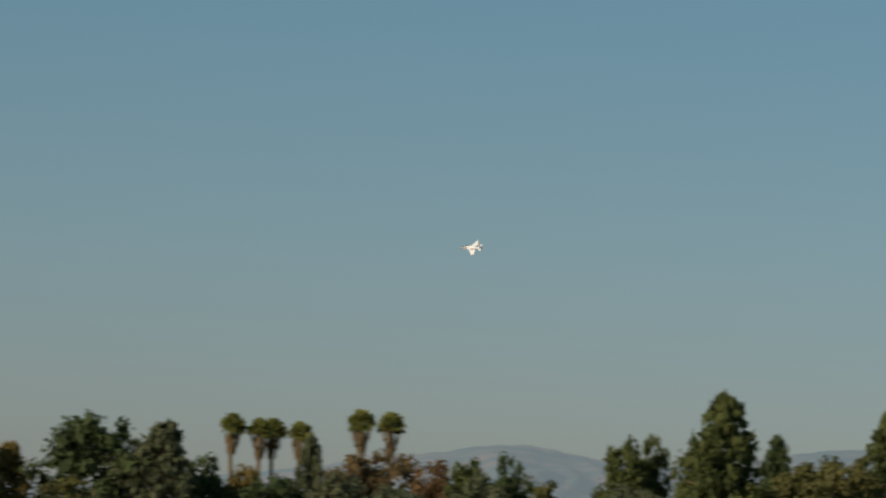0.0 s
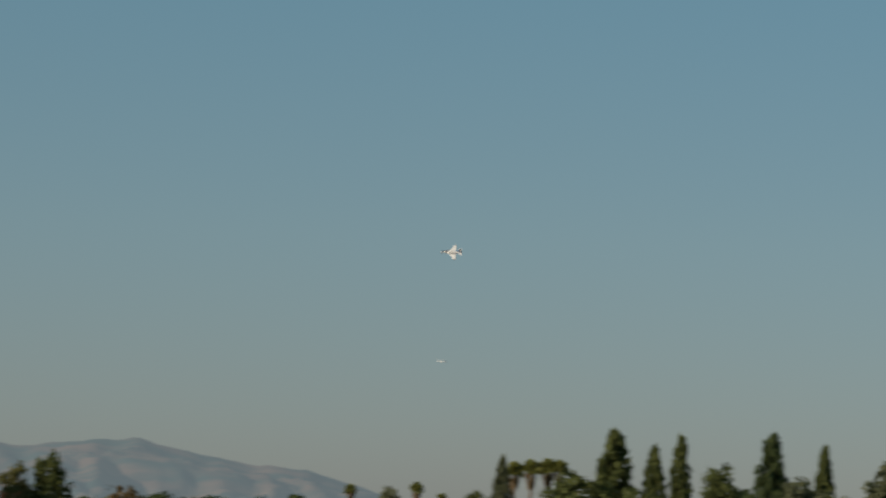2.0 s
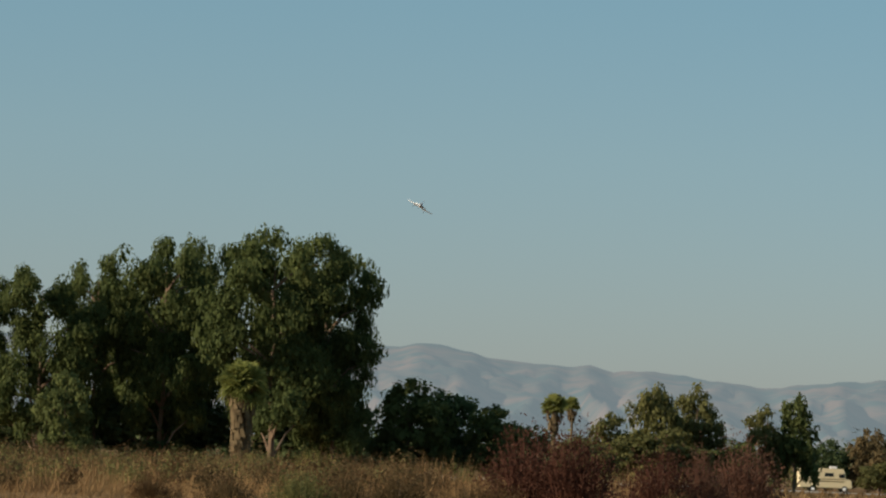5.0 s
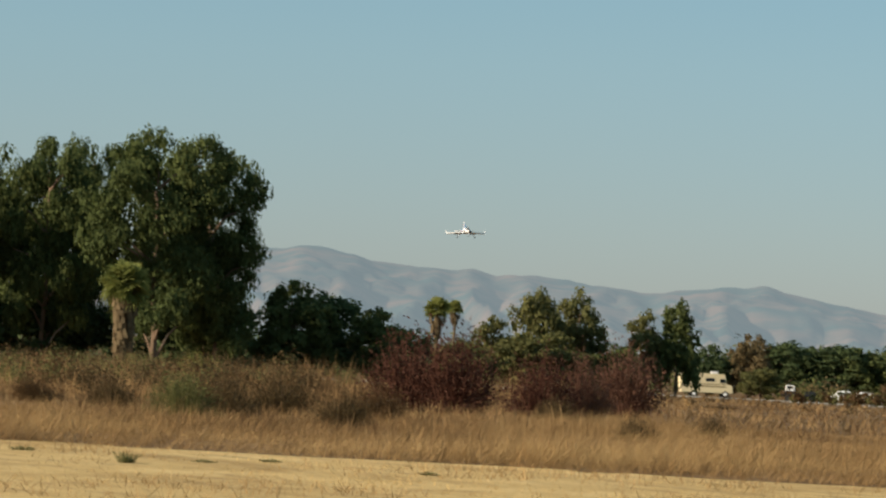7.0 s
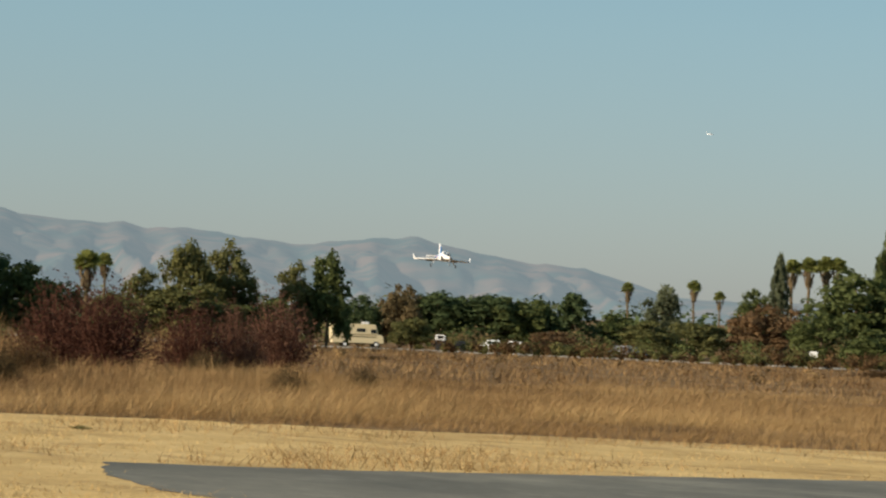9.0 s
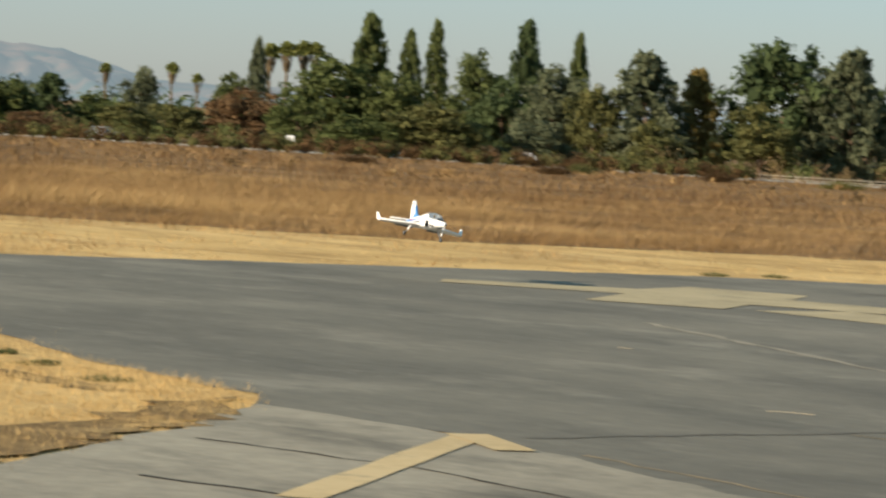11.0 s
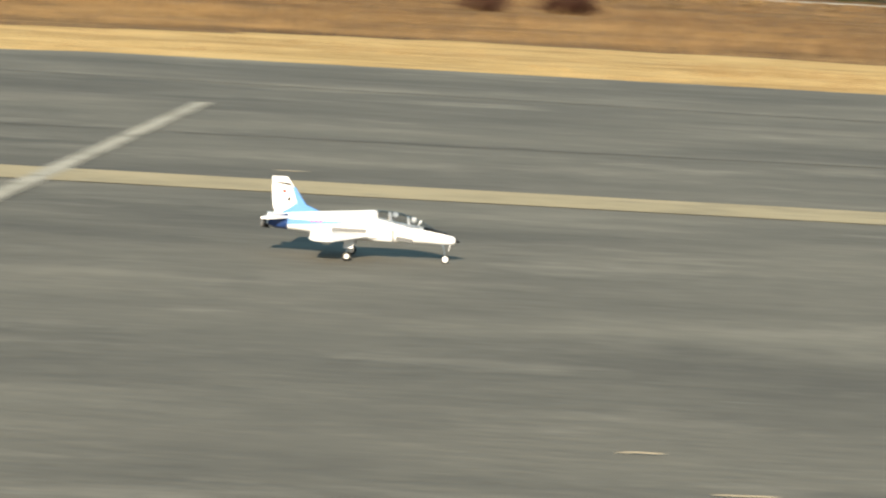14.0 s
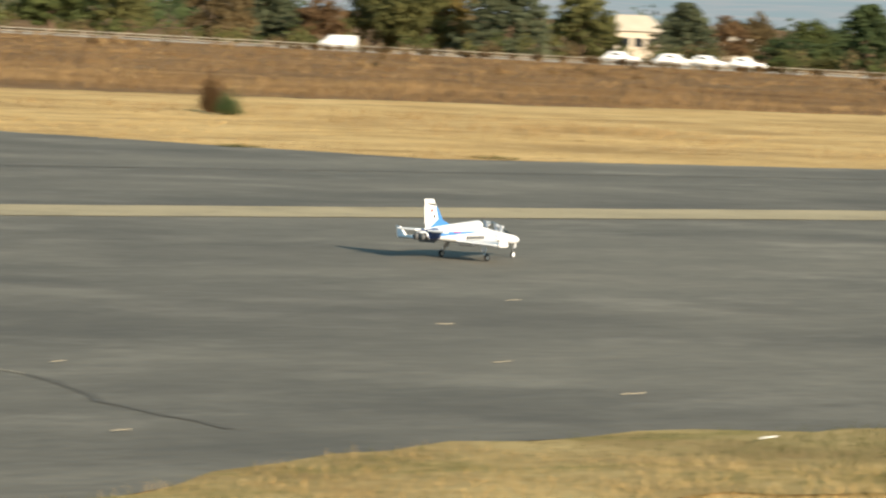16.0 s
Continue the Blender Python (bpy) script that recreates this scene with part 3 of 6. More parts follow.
def make_tree(kind, seed, leafmat):
    """A tree one metre high and wide at the origin; it is scaled when planted."""
    rnd = random.Random(seed)
    name = {"pine": "pine_tree", "broad": "broadleaf_tree", "conifer": "conifer_tree", "shrub": "shrub", "palm": "fan_palm"}[kind]
    root = new(name)
    verts, faces, limbs = [], [], []
    if kind == "pine":
        # heavy boughs that each end in rounded upright tufts of needles
        for b in range(30):
            z = 0.20 + 0.70 * (b + rnd.random() * 0.6) / 30
            w = 0.40 * min(1, 0.75 + (z - 0.1) * 0.7) * math.sqrt(max(0.05, 1 - (max(0, z - 0.52) / 0.46) ** 3.2))
            a = b * 2.4 + rnd.uniform(-0.4, 0.4)
            d = w * (0.95 if b % 3 else 0.45) * rnd.uniform(0.85, 1.08)
            bx, by = math.cos(a) * d, math.sin(a) * d
            limbs.append((bx * 0.9, by * 0.9, z - 0.03))
            for _ in range(7):
                c = (bx + rnd.gauss(0, 0.06), by + rnd.gauss(0, 0.06), min(0.94, z + rnd.gauss(0.0, 0.036)))
                lobe(rnd, c, rnd.uniform(0.065, 0.105), rnd.uniform(0.040, 0.062), 96, 0.0098, verts, faces, 9)
        th, tr = 0.86, 0.026
        limbs = limbs[::2]
    elif kind == "broad":
        # several large boughs of different heights, each a cloud of tufts
        boughs = [(0.0, 0.0, 0.76, 0.21), (0.03, -0.02, 0.52, 0.34)]
        turn = rnd.uniform(0, 6.28)
        for b in range(5):
            a = turn + b * 1.257 + rnd.uniform(-0.25, 0.25)
            d = rnd.uniform(0.17, 0.25)
            boughs.append((math.cos(a) * d, math.sin(a) * d, rnd.uniform(0.48, 0.70), rnd.uniform(0.19, 0.26)))
        for b in range(6):
            a = turn + 0.5 + b * 1.047 + rnd.uniform(-0.25, 0.25)
            d = rnd.uniform(0.22, 0.31)
            boughs.append((math.cos(a) * d, math.sin(a) * d, rnd.uniform(0.18, 0.38), rnd.uniform(0.16, 0.22)))
        for bx, by, bz, br in boughs:
            limbs.append((bx, by, bz))
            for _ in range(8):
                d = Vector((rnd.gauss(0, 1), rnd.gauss(0, 1), rnd.gauss(0.2, 0.9))).normalized() * br * rnd.uniform(0.6, 0.95)
                c = (bx + d.x, by + d.y, min(0.93, max(0.06, bz + d.z * 0.85)))
                lobe(rnd, c, br * rnd.uniform(0.36, 0.55), br * rnd.uniform(0.28, 0.45), 38, 0.0200, verts, faces, 5)
        th, tr = 0.75, 0.03
    elif kind == "conifer":
        for i in range(95):
            z = 0.06 + 0.92 * (i / 95)
            w = 0.58 * min(1, 1.2 * (1 - z) ** 0.6) * rnd.uniform(0.7, 1.08)
            a = i * 2.4 + rnd.uniform(-0.5, 0.5)
            for d in (w * 0.3, w * 0.62, w * 0.9):
                c = (math.cos(a) * d, math.sin(a) * d, min(0.965, z - 0.05 * d))
                lobe(rnd, c, 0.075, 0.030, 14, 0.0215, verts, faces, 2)
            limbs.append((math.cos(a) * w * 0.7, math.sin(a) * w * 0.7, z))
        th, tr = 0.95, 0.024
        limbs = limbs[::5]
    elif kind == "shrub":
        # a dome of fine upright twigs with small leaves along their outer part
        for i in range(420):
            a, e = rnd.uniform(0, 6.28), math.asin(rnd.uniform(0.08, 1.0))
            reach = rnd.triangular(0.55, 1.04, 0.93) * (0.90 + 0.12 * math.sin(3 * a + seed) + 0.06 * math.sin(7 * a))
            tip = Vector((math.cos(a) * math.cos(e) * 0.5, math.sin(a) * math.cos(e) * 0.5, math.sin(e) * 0.95)) * reach
            foot = Vector((tip.x * 0.45, tip.y * 0.45, 0.0))
            mid = foot.lerp(tip, 0.5) + Vector((0, 0, 0.06))
            side = Vector((-math.sin(a + rnd.uniform(-1, 1)), math.cos(a + rnd.uniform(-1, 1)), 0)) * 0.0035
            k = len(verts)
            verts += [foot - side, foot + side, mid + side, mid - side, tip]
            faces += [(k, k + 1, k + 2, k + 3), (k + 3, k + 2, k + 4)]
            for _ in range(8):
                p = mid.lerp(tip, rnd.uniform(-0.3, 1.06)) + Vector((rnd.gauss(0, 0.03), rnd.gauss(0, 0.03), rnd.gauss(0, 0.03)))
                p.z = max(0.01, p.z)
                u = (tip - mid).normalized() * 1.0 + Vector((rnd.gauss(0, 0.6), rnd.gauss(0, 0.6), rnd.gauss(0, 0.6)))
                u = u.normalized() * 0.0155 * rnd.uniform(0.6, 1.5)
                v = u.cross(Vector((rnd.gauss(0, 1), rnd.gauss(0, 1), rnd.gauss(0, 1)))).normalized() * 0.0080
                k = len(verts)
                verts += [p - u, p + v, p + u, p - v]
                faces.append((k, k + 1, k + 2, k + 3))
            if i % 16 == 0:
                limbs.append(tip * 0.8)
        th, tr = 0.3, 0.012
    bm = trunk_mesh(rnd, th, tr, limbs)
    part("trunk" if kind != "shrub" else "stem", bm, BARK, root)
    mesh_ob("crown", verts, faces, leafmat, root)
    return root


def make_palm(seed, height_to_crown):
    """A fan palm of unit height: ringed trunk, hanging skirt of dead fronds, full head of fans."""
    rnd = random.Random(seed)
    root = new("fan_palm")
    ch = height_to_crown
    near = ch > 0.35
    bm = bmesh.new()
    top = 1 - ch * (0.66 if near else 0.60)
    rad = ch * (0.13 if near else 0.085)
    for i in range(10):
        z0, z1 = top * i / 10 - (0.02 if i == 0 else 0), top * (i + 1) / 10
        rod(bm, (0.006 * math.sin(i), 0, z0), (0.006 * math.sin(i + 1), 0, z1), rad * (1.12 - 0.035 * i), rad * (1.02 - 0.035 * i), 9)
    part("trunk", bm, PALMBARK, root)

    def fan(d, stalk, size, droop, verts, faces):
        base = Vector((0, 0, top)) + d * ch * 0.03
        hub = base + d * stalk
        side = d.cross(Vector((0, 0, 1)))
        side = side.normalized() if side.length > 0.01 else Vector((1, 0, 0))
        side.rotate(Matrix.Rotation(rnd.uniform(-0.8, 0.8), 3, d))
        nrm = side.cross(d)
        for k in range(11):
            g = radians(-85 + 17 * k)
            ln = size * rnd.uniform(0.85, 1.1) * (0.72 + 0.28 * math.cos(g))
            tip = hub + (d * math.cos(g) + side * math.sin(g)) * ln + nrm * rnd.uniform(-0.06, 0.06) * size - Vector((0, 0, droop * ln))
            wd = (side * math.cos(g) - d * math.sin(g)) * size * 0.085
            mid = hub.lerp(tip, 0.55) + Vector((0, 0, droop * ln * 0.25))
            i = len(verts)
            verts += [hub, mid + wd, tip, mid - wd]
            faces.append((i, i + 1, i + 2, i + 3))
        st = side * size * 0.02
        i = len(verts)
        verts += [base - st, hub - st, hub + st, base + st]
        faces.append((i, i + 1, i + 2, i + 3))

    def toward(lo, hi):
        a, e = rnd.uniform(0, 6.28), radians(rnd.uniform(lo, hi))
        return Vector((math.cos(a) * math.cos(e), math.sin(a) * math.cos(e), math.sin(e)))
    v, f = [], []
    for _ in range(150 if near else 110):
        fan(toward(-62 if near else -30, 88), ch * rnd.uniform(0.10, 0.30), ch * rnd.uniform(0.24, 0.33), 0.35, v, f)
    mesh_ob("crown", v, f, LEAVES["palm"], root)
    # dead fronds lie down along the trunk, tapering towards their lower end
    v, f = [], []
    drop = top * 0.80 if near else ch * 0.75
    for k in range(230 if near else 70):
        a, u = rnd.uniform(0, 6.28), rnd.random()
        out = Vector((math.cos(a), math.sin(a), 0))
        side = Vector((-math.sin(a), math.cos(a), 0))
        z = top - ch * (0.02 if near else 0.06) - u * drop
        r = rad + ch * (0.15 if near else 0.27) * (1 - u) ** 0.8 + ch * 0.02
        ln = ch * rnd.uniform(0.20, 0.34)
        p = out * r * rnd.uniform(0.8, 1.05) + Vector((0, 0, z))
        q = out * r * rnd.uniform(0.7, 0.98) + Vector((0, 0, z - ln)) + side * rnd.gauss(0, 0.03) * ch
        q.z = max(0.01, q.z)
        for g in (-1, 0, 1):
            sw = side * ch * 0.022
            off = side * ch * 0.035 * g
            i = len(v)
            v += [p - sw * 0.5, p + sw * 0.5, q + off + sw, q + off - sw * 0.6]
            f.append((i, i + 1, i + 2, i + 3))
    mesh_ob("skirt", v, f, PALMBARK, root)
    return root


TREE_LABEL = {
    "pine": "tall pine with rounded dark green crown and bare limbs",
    "broad": {"green": "full-crowned leafy green tree by the road", "dark": "dense dark green leafy tree", "olive": "olive-green leafy tree turning yellow", "grey": "grey-green leafy tree by the road", "gold": "golden autumn leafy tree by the road", "brown": "thin brownish autumn tree", "rust": "rust-brown autumn tree by the road"},
    "conifer": {"green": "tall pointed green conifer by the road", "dark": "tall narrow dark conifer by the road", "grey": "broad grey-green conifer by the road", "gold": "yellowing pointed conifer by the road", "olive": "olive-green pointed conifer by the road"},
    "palm": "fan palm with skirt of dead fronds",
    "shrub": {"red": "dark red bare-twigged bush in the dry field", "redbrown": "reddish brown twiggy bush in the dry field", "yellowgreen": "yellow-green weed bush in dry grass", "olive": "olive-green low bush in the field", "brownweed": "brown dried weed clump in the field", "rustweed": "rust-brown dried weed clump in the field", "darkgreen": "dark green low bush in dry grass"},
}
PROTO = {}
COUNT = {}


def plant(kind, az, r, height, width, tint):
    x, y, z = spot(az, r)
    height, width = max(height, 0.35) * (1.035 if kind in ("broad", "pine", "palm") else 1), max(width, 0.3) * (1.25 if kind == "broad" else 1.2 if kind == "conifer" else 1.0)
    COUNT[kind] = COUNT.get(kind, 0) + 1
    variant = COUNT[kind] % (3 if kind in ("broad", "conifer", "pine") else 2)
    rnd = random.Random(COUNT[kind] * 77 + len(kind))
    if kind == "palm":
        ch = max(0.1, min(0.5, round(width / height, 1)))
        key = ("palm", ch, variant)
    else:
        key = (kind, tint, variant)
    m = Matrix.Translation((x, y, z)) @ Matrix.Rotation(rnd.uniform(0, 6.28), 4, "Z") @ Matrix.Diagonal((width if kind != "palm" else height, width if kind != "palm" else height, height, 1))
    if key not in PROTO:
        if kind == "palm":
            PROTO[key] = make_palm(COUNT[kind] + 50, key[1])
        else:
            PROTO[key] = make_tree(kind, COUNT[kind] * 13 + 7, LEAVES[tint])
        ob = PROTO[key]
        ob.matrix_basis = m
    else:
        keep = PROTO[key].scale.copy()
        PROTO[key].scale = (1, 1, 1)
        ob = copy_thing(PROTO[key], m)
        PROTO[key].scale = keep
    label = TREE_LABEL[kind]
    if isinstance(label, dict):
        label = label[tint]
    tagged(ob, label, {"shrub": "bush", "palm": "palm tree"}.get(kind, "tree"), {"pine": "pine grove", "shrub": "bushes in the field", "palm": "palms beyond the field"}.get(kind, "trees along the road"))
    return ob


# grove beside the field
plant("pine", -68.74, 312.0, 20.4, 12.1, "pine")
plant("pine", -67.95, 318.0, 19.8, 9.2, "pine")
plant("pine", -70.38, 322.0, 19.6, 9.6, "pine")
plant("pine", -69.71, 330.0, 20.3, 7.4, "pine")
plant("pine", -67.78, 316.0, 13.2, 7.6, "pine")
plant("pine", -71.37, 325.0, 17.9, 7.7, "pine")
plant("pine", -72.21, 318.0, 16.5, 9.5, "pine")
plant("pine", -73.21, 320.0, 15.8, 7.6, "pine")
plant("broad", -71.81, 285.0, 7.5, 4.2, "green")
plant("palm", -69.16, 270.0, 8.7, 3.8, "palm")
# middle distance
plant("broad", -66.64, 330.0, 9.2, 7.4, "green")
plant("broad", -66.04, 335.0, 8.3, 8.0, "dark")
plant("broad", -65.35, 330.0, 6.8, 5.4, "green")
plant("palm", -64.46, 420.0, 9.9, 2.6, "palm")
plant("palm", -64.19, 425.0, 9.6, 2.3, "palm")
plant("broad", -63.55, 400.0, 7.7, 5.4, "olive")
plant("broad", -62.93, 380.0, 10.9, 5.0, "olive")
plant("broad", -62.31, 385.0, 10.6, 5.6, "olive")
plant("broad", -61.26, 390.0, 8.9, 4.6, "olive")
plant("broad", -60.82, 390.0, 10.2, 4.8, "green")
plant("broad", -60.35, 440.0, 6.3, 5.9, "dark")
plant("broad", -59.76, 440.0, 7.6, 4.6, "brown")
plant("broad", -59.17, 470.0, 7.4, 7.7, "dark")
plant("broad", -58.62, 475.0, 7.1, 9.2, "dark")
plant("broad", -58.03, 470.0, 7.0, 8.4, "green")
plant("broad", -59.55, 422.0, 3.9, 4.6, "olive")
plant("broad", -63.20, 372.0, 5.6, 6.5, "olive")
plant("broad", -62.60, 376.0, 6.0, 7.5, "olive")
plant("broad", -61.75, 380.0, 5.2, 6.5, "green")
plant("broad", -64.00, 360.0, 4.6, 7.0, "olive")
plant("broad", -65.00, 345.0, 5.6, 6.0, "green")
plant("broad", 38.05, 500.0, 6.0, 3.2, "olive")
# trees along the road
plant("broad", -59.64, 470.0, 7.5, 4.9, "brown")
plant("broad", -59.04, 480.0, 7.3, 7.9, "dark")
plant("broad", -58.36, 470.0, 7.1, 9.8, "dark")
plant("broad", -57.64, 475.0, 6.7, 6.4, "green")
plant("conifer", -57.13, 470.0, 7.5, 6.3, "dark")
plant("broad", -56.44, 480.0, 5.4, 7.9, "green")
plant("palm", -56.31, 560.0, 9.9, 1.8, "palm")
plant("broad", -55.78, 530.0, 9.9, 6.0, "grey")
plant("palm", -55.32, 560.0, 10.6, 2.5, "palm")
plant("palm", -54.93, 555.0, 9.1, 2.3, "palm")
plant("broad", -54.42, 530.0, 9.7, 4.7, "green")
plant("broad", -54.28, 470.0, 7.2, 9.1, "rust")
plant("broad", -55.24, 470.0, 4.9, 7.7, "olive")
plant("broad", -57.40, 435.0, 3.0, 5.8, "rust")
plant("broad", -55.92, 460.0, 4.6, 7.5, "olive")
plant("conifer", -54.04, 540.0, 14.6, 3.5, "grey")
plant("palm", -53.86, 545.0, 14.0, 3.6, "palm")
plant("palm", -53.61, 545.0, 14.4, 3.7, "palm")
plant("palm", -53.35, 545.0, 14.6, 3.7, "palm")
plant("palm", -53.18, 545.0, 14.5, 3.2, "palm")
plant("broad", -52.90, 480.0, 12.0, 13.6, "green")
plant("broad", -53.38, 450.0, 6.5, 7.4, "green")
plant("conifer", -52.36, 510.0, 18.3, 6.2, "green")
plant("conifer", -51.76, 510.0, 16.5, 3.9, "green")
plant("conifer", -51.36, 510.0, 17.9, 3.8, "green")
plant("broad", -51.95, 480.0, 10.8, 10.0, "green")
plant("broad", -50.70, 500.0, 14.2, 8.9, "green")
plant("conifer", -50.00, 510.0, 18.7, 5.6, "dark")
plant("conifer", -49.21, 510.0, 17.4, 3.3, "green")
plant("broad", -50.34, 475.0, 10.9, 8.5, "dark")
plant("broad", -49.58, 470.0, 12.6, 9.1, "grey")
plant("broad", -48.94, 465.0, 10.6, 6.2, "olive")
plant("conifer", -48.19, 465.0, 14.3, 10.4, "grey")
plant("broad", -51.33, 440.0, 6.7, 11.8, "olive")
plant("broad", -52.51, 438.0, 4.9, 9.8, "green")
plant("broad", -49.79, 445.0, 5.5, 7.9, "grey")
plant("conifer", -47.40, 470.0, 12.8, 6.3, "gold")
plant("broad", -48.02, 450.0, 6.2, 6.0, "olive")
plant("broad", -46.13, 470.0, 18.4, 14.5, "dark")
plant("broad", -45.60, 468.0, 14.4, 7.7, "grey")
plant("conifer", -45.10, 465.0, 16.2, 9.0, "grey")
plant("broad", -44.53, 480.0, 13.1, 7.1, "dark")
plant("broad", -46.42, 455.0, 9.0, 8.1, "olive")
plant("palm", -44.09, 540.0, 19.4, 3.5, "palm")
plant("palm", -43.68, 540.0, 18.9, 3.5, "palm")
plant("palm", -43.48, 545.0, 19.1, 3.6, "palm")
plant("palm", -43.07, 540.0, 18.7, 4.3, "palm")
plant("conifer", -42.89, 530.0, 16.8, 5.2, "grey")
plant("palm", -42.15, 540.0, 20.7, 5.1, "palm")
plant("palm", -41.70, 540.0, 20.5, 3.7, "palm")
plant("broad", -42.00, 520.0, 15.7, 10.8, "brown")
plant("broad", -43.88, 480.0, 12.2, 7.1, "gold")
plant("broad", -43.45, 470.0, 11.2, 10.5, "dark")
plant("broad", -42.48, 460.0, 11.4, 9.6, "grey")
plant("broad", -41.59, 460.0, 10.5, 8.9, "grey")
plant("broad", -40.94, 500.0, 13.5, 6.7, "rust")
plant("broad", -40.43, 470.0, 13.2, 9.8, "green")
plant("broad", -39.88, 480.0, 14.6, 5.7, "dark")
plant("broad", -39.31, 460.0, 10.7, 7.5, "olive")
plant("broad", -38.15, 470.0, 16.6, 7.7, "green")
plant("broad", -37.77, 475.0, 17.4, 4.9, "green")
plant("conifer", -36.69, 460.0, 21.8, 10.3, "green")
plant("broad", -36.97, 455.0, 17.3, 7.4, "green")
plant("conifer", -35.90, 500.0, 18.0, 5.9, "dark")
plant("broad", -35.17, 470.0, 13.3, 7.7, "olive")
plant("broad", -34.63, 470.0, 14.8, 7.7, "olive")
plant("conifer", -34.23, 480.0, 20.6, 8.6, "green")
plant("broad", -40.35, 455.0, 11.5, 8.1, "grey")
plant("broad", -39.22, 450.0, 8.6, 7.4, "grey")
plant("broad", -37.99, 455.0, 11.4, 10.2, "grey")
plant("broad", -36.65, 460.0, 13.4, 11.6, "green")
plant("broad", -35.22, 460.0, 15.4, 12.3, "olive")
plant("broad", -34.30, 440.0, 6.9, 7.2, "rust")
plant("broad", -33.51, 470.0, 15.1, 9.1, "dark")
plant("broad", -33.05, 450.0, 10.8, 9.4, "green")
plant("broad", -31.66, 460.0, 17.1, 10.9, "olive")
plant("broad", -30.41, 470.0, 20.0, 14.0, "green")
plant("broad", -28.97, 470.0, 19.3, 11.2, "dark")
plant("broad", -27.31, 460.0, 13.0, 12.3, "grey")
plant("broad", -26.05, 465.0, 15.0, 11.8, "dark")
plant("broad", -24.96, 465.0, 16.1, 11.8, "green")
plant("broad", -23.69, 460.0, 15.9, 10.9, "olive")
plant("broad", -22.70, 460.0, 17.6, 10.9, "dark")
plant("broad", -21.64, 465.0, 15.7, 11.8, "green")
plant("broad", -20.30, 465.0, 16.9, 11.8, "olive")
plant("broad", -18.94, 465.0, 16.1, 11.1, "dark")
plant("broad", -16.97, 470.0, 16.6, 13.3, "green")
plant("broad", -15.29, 470.0, 18.1, 13.3, "dark")
plant("broad", -11.14, 470.0, 16.0, 14.7, "olive")
plant("broad", -9.02, 470.0, 16.3, 14.0, "green")
plant("broad", -6.84, 470.0, 14.9, 14.0, "dark")
plant("broad", -4.72, 470.0, 15.3, 14.0, "olive")
plant("broad", -1.14, 470.0, 14.0, 14.7, "green")
plant("broad", 0.99, 470.0, 14.2, 14.0, "grey")
plant("broad", 3.52, 470.0, 15.9, 14.7, "dark")
plant("broad", 6.12, 470.0, 14.2, 14.0, "olive")
plant("broad", 8.24, 470.0, 14.5, 14.0, "green")
plant("broad", 12.17, 470.0, 9.7, 11.9, "brown")
plant("broad", 13.86, 470.0, 11.2, 10.5, "green")
plant("broad", 15.98, 470.0, 11.4, 11.2, "olive")
plant("broad", 19.60, 470.0, 9.1, 9.1, "rust")
plant("broad", 21.46, 480.0, 10.9, 8.6, "brown")
plant("broad", 22.65, 470.0, 10.0, 9.8, "olive")
plant("broad", 23.36, 470.0, 8.2, 9.8, "green")
plant("broad", 24.71, 480.0, 9.7, 9.3, "dark")
plant("broad", 25.65, 460.0, 9.2, 8.2, "olive")
plant("broad", 26.57, 475.0, 11.3, 12.0, "dark")
plant("broad", 27.75, 470.0, 10.4, 8.4, "olive")
plant("broad", 28.38, 470.0, 8.5, 11.2, "olive")
plant("broad", 29.74, 475.0, 8.5, 10.6, "green")
plant("broad", 30.77, 470.0, 7.5, 7.7, "olive")
plant("broad", 32.21, 470.0, 7.5, 7.7, "brown")
plant("conifer", 32.97, 480.0, 9.3, 7.9, "grey")
plant("broad", 33.75, 470.0, 6.1, 6.3, "rust")
plant("broad", 34.57, 475.0, 9.3, 8.5, "olive")
plant("broad", 35.11, 470.0, 9.0, 9.1, "olive")
plant("broad", 35.62, 475.0, 8.6, 8.5, "gold")
plant("conifer", 36.59, 460.0, 10.3, 10.3, "grey")
plant("conifer", 37.70, 480.0, 9.2, 8.6, "olive")
plant("conifer", 39.24, 470.0, 7.7, 7.7, "grey")
plant("broad", 39.88, 500.0, 6.3, 5.9, "rust")
plant("broad", 40.30, 520.0, 7.0, 5.4, "brown")
plant("broad", 40.83, 470.0, 4.3, 7.7, "dark")
plant("broad", 41.15, 520.0, 6.5, 7.0, "green")
plant("conifer", 41.98, 480.0, 8.6, 9.3, "dark")
plant("broad", 40.67, 440.0, 2.0, 3.3, "green")
plant("broad", 41.35, 445.0, 2.1, 4.0, "olive")
# shrubs in the field
plant("shrub", -68.04, 200.0, 2.6, 3.3, "yellowgreen")
plant("shrub", -65.73, 210.0, 1.7, 1.9, "olive")
plant("shrub", -29.83, 142.0, 3.3, 6.3, "redbrown")
plant("shrub", -28.62, 146.0, 2.7, 5.2, "redbrown")
plant("shrub", -26.90, 150.0, 1.9, 3.3, "redbrown")
plant("shrub", -31.13, 150.0, 0.8, 2.5, "redbrown")
plant("shrub", 0.31, 135.0, 1.2, 2.6, "redbrown")
plant("shrub", 1.59, 138.0, 1.2, 3.3, "red")
plant("shrub", 19.91, 170.0, 0.8, 3.0, "darkgreen")
plant("shrub", 21.46, 180.0, 0.7, 2.4, "rustweed")
plant("shrub", 24.78, 190.0, 0.9, 2.5, "rustweed")
plant("shrub", 26.18, 190.0, 1.0, 2.5, "rustweed")
plant("shrub", 16.62, 190.0, 0.4, 2.8, "rustweed")
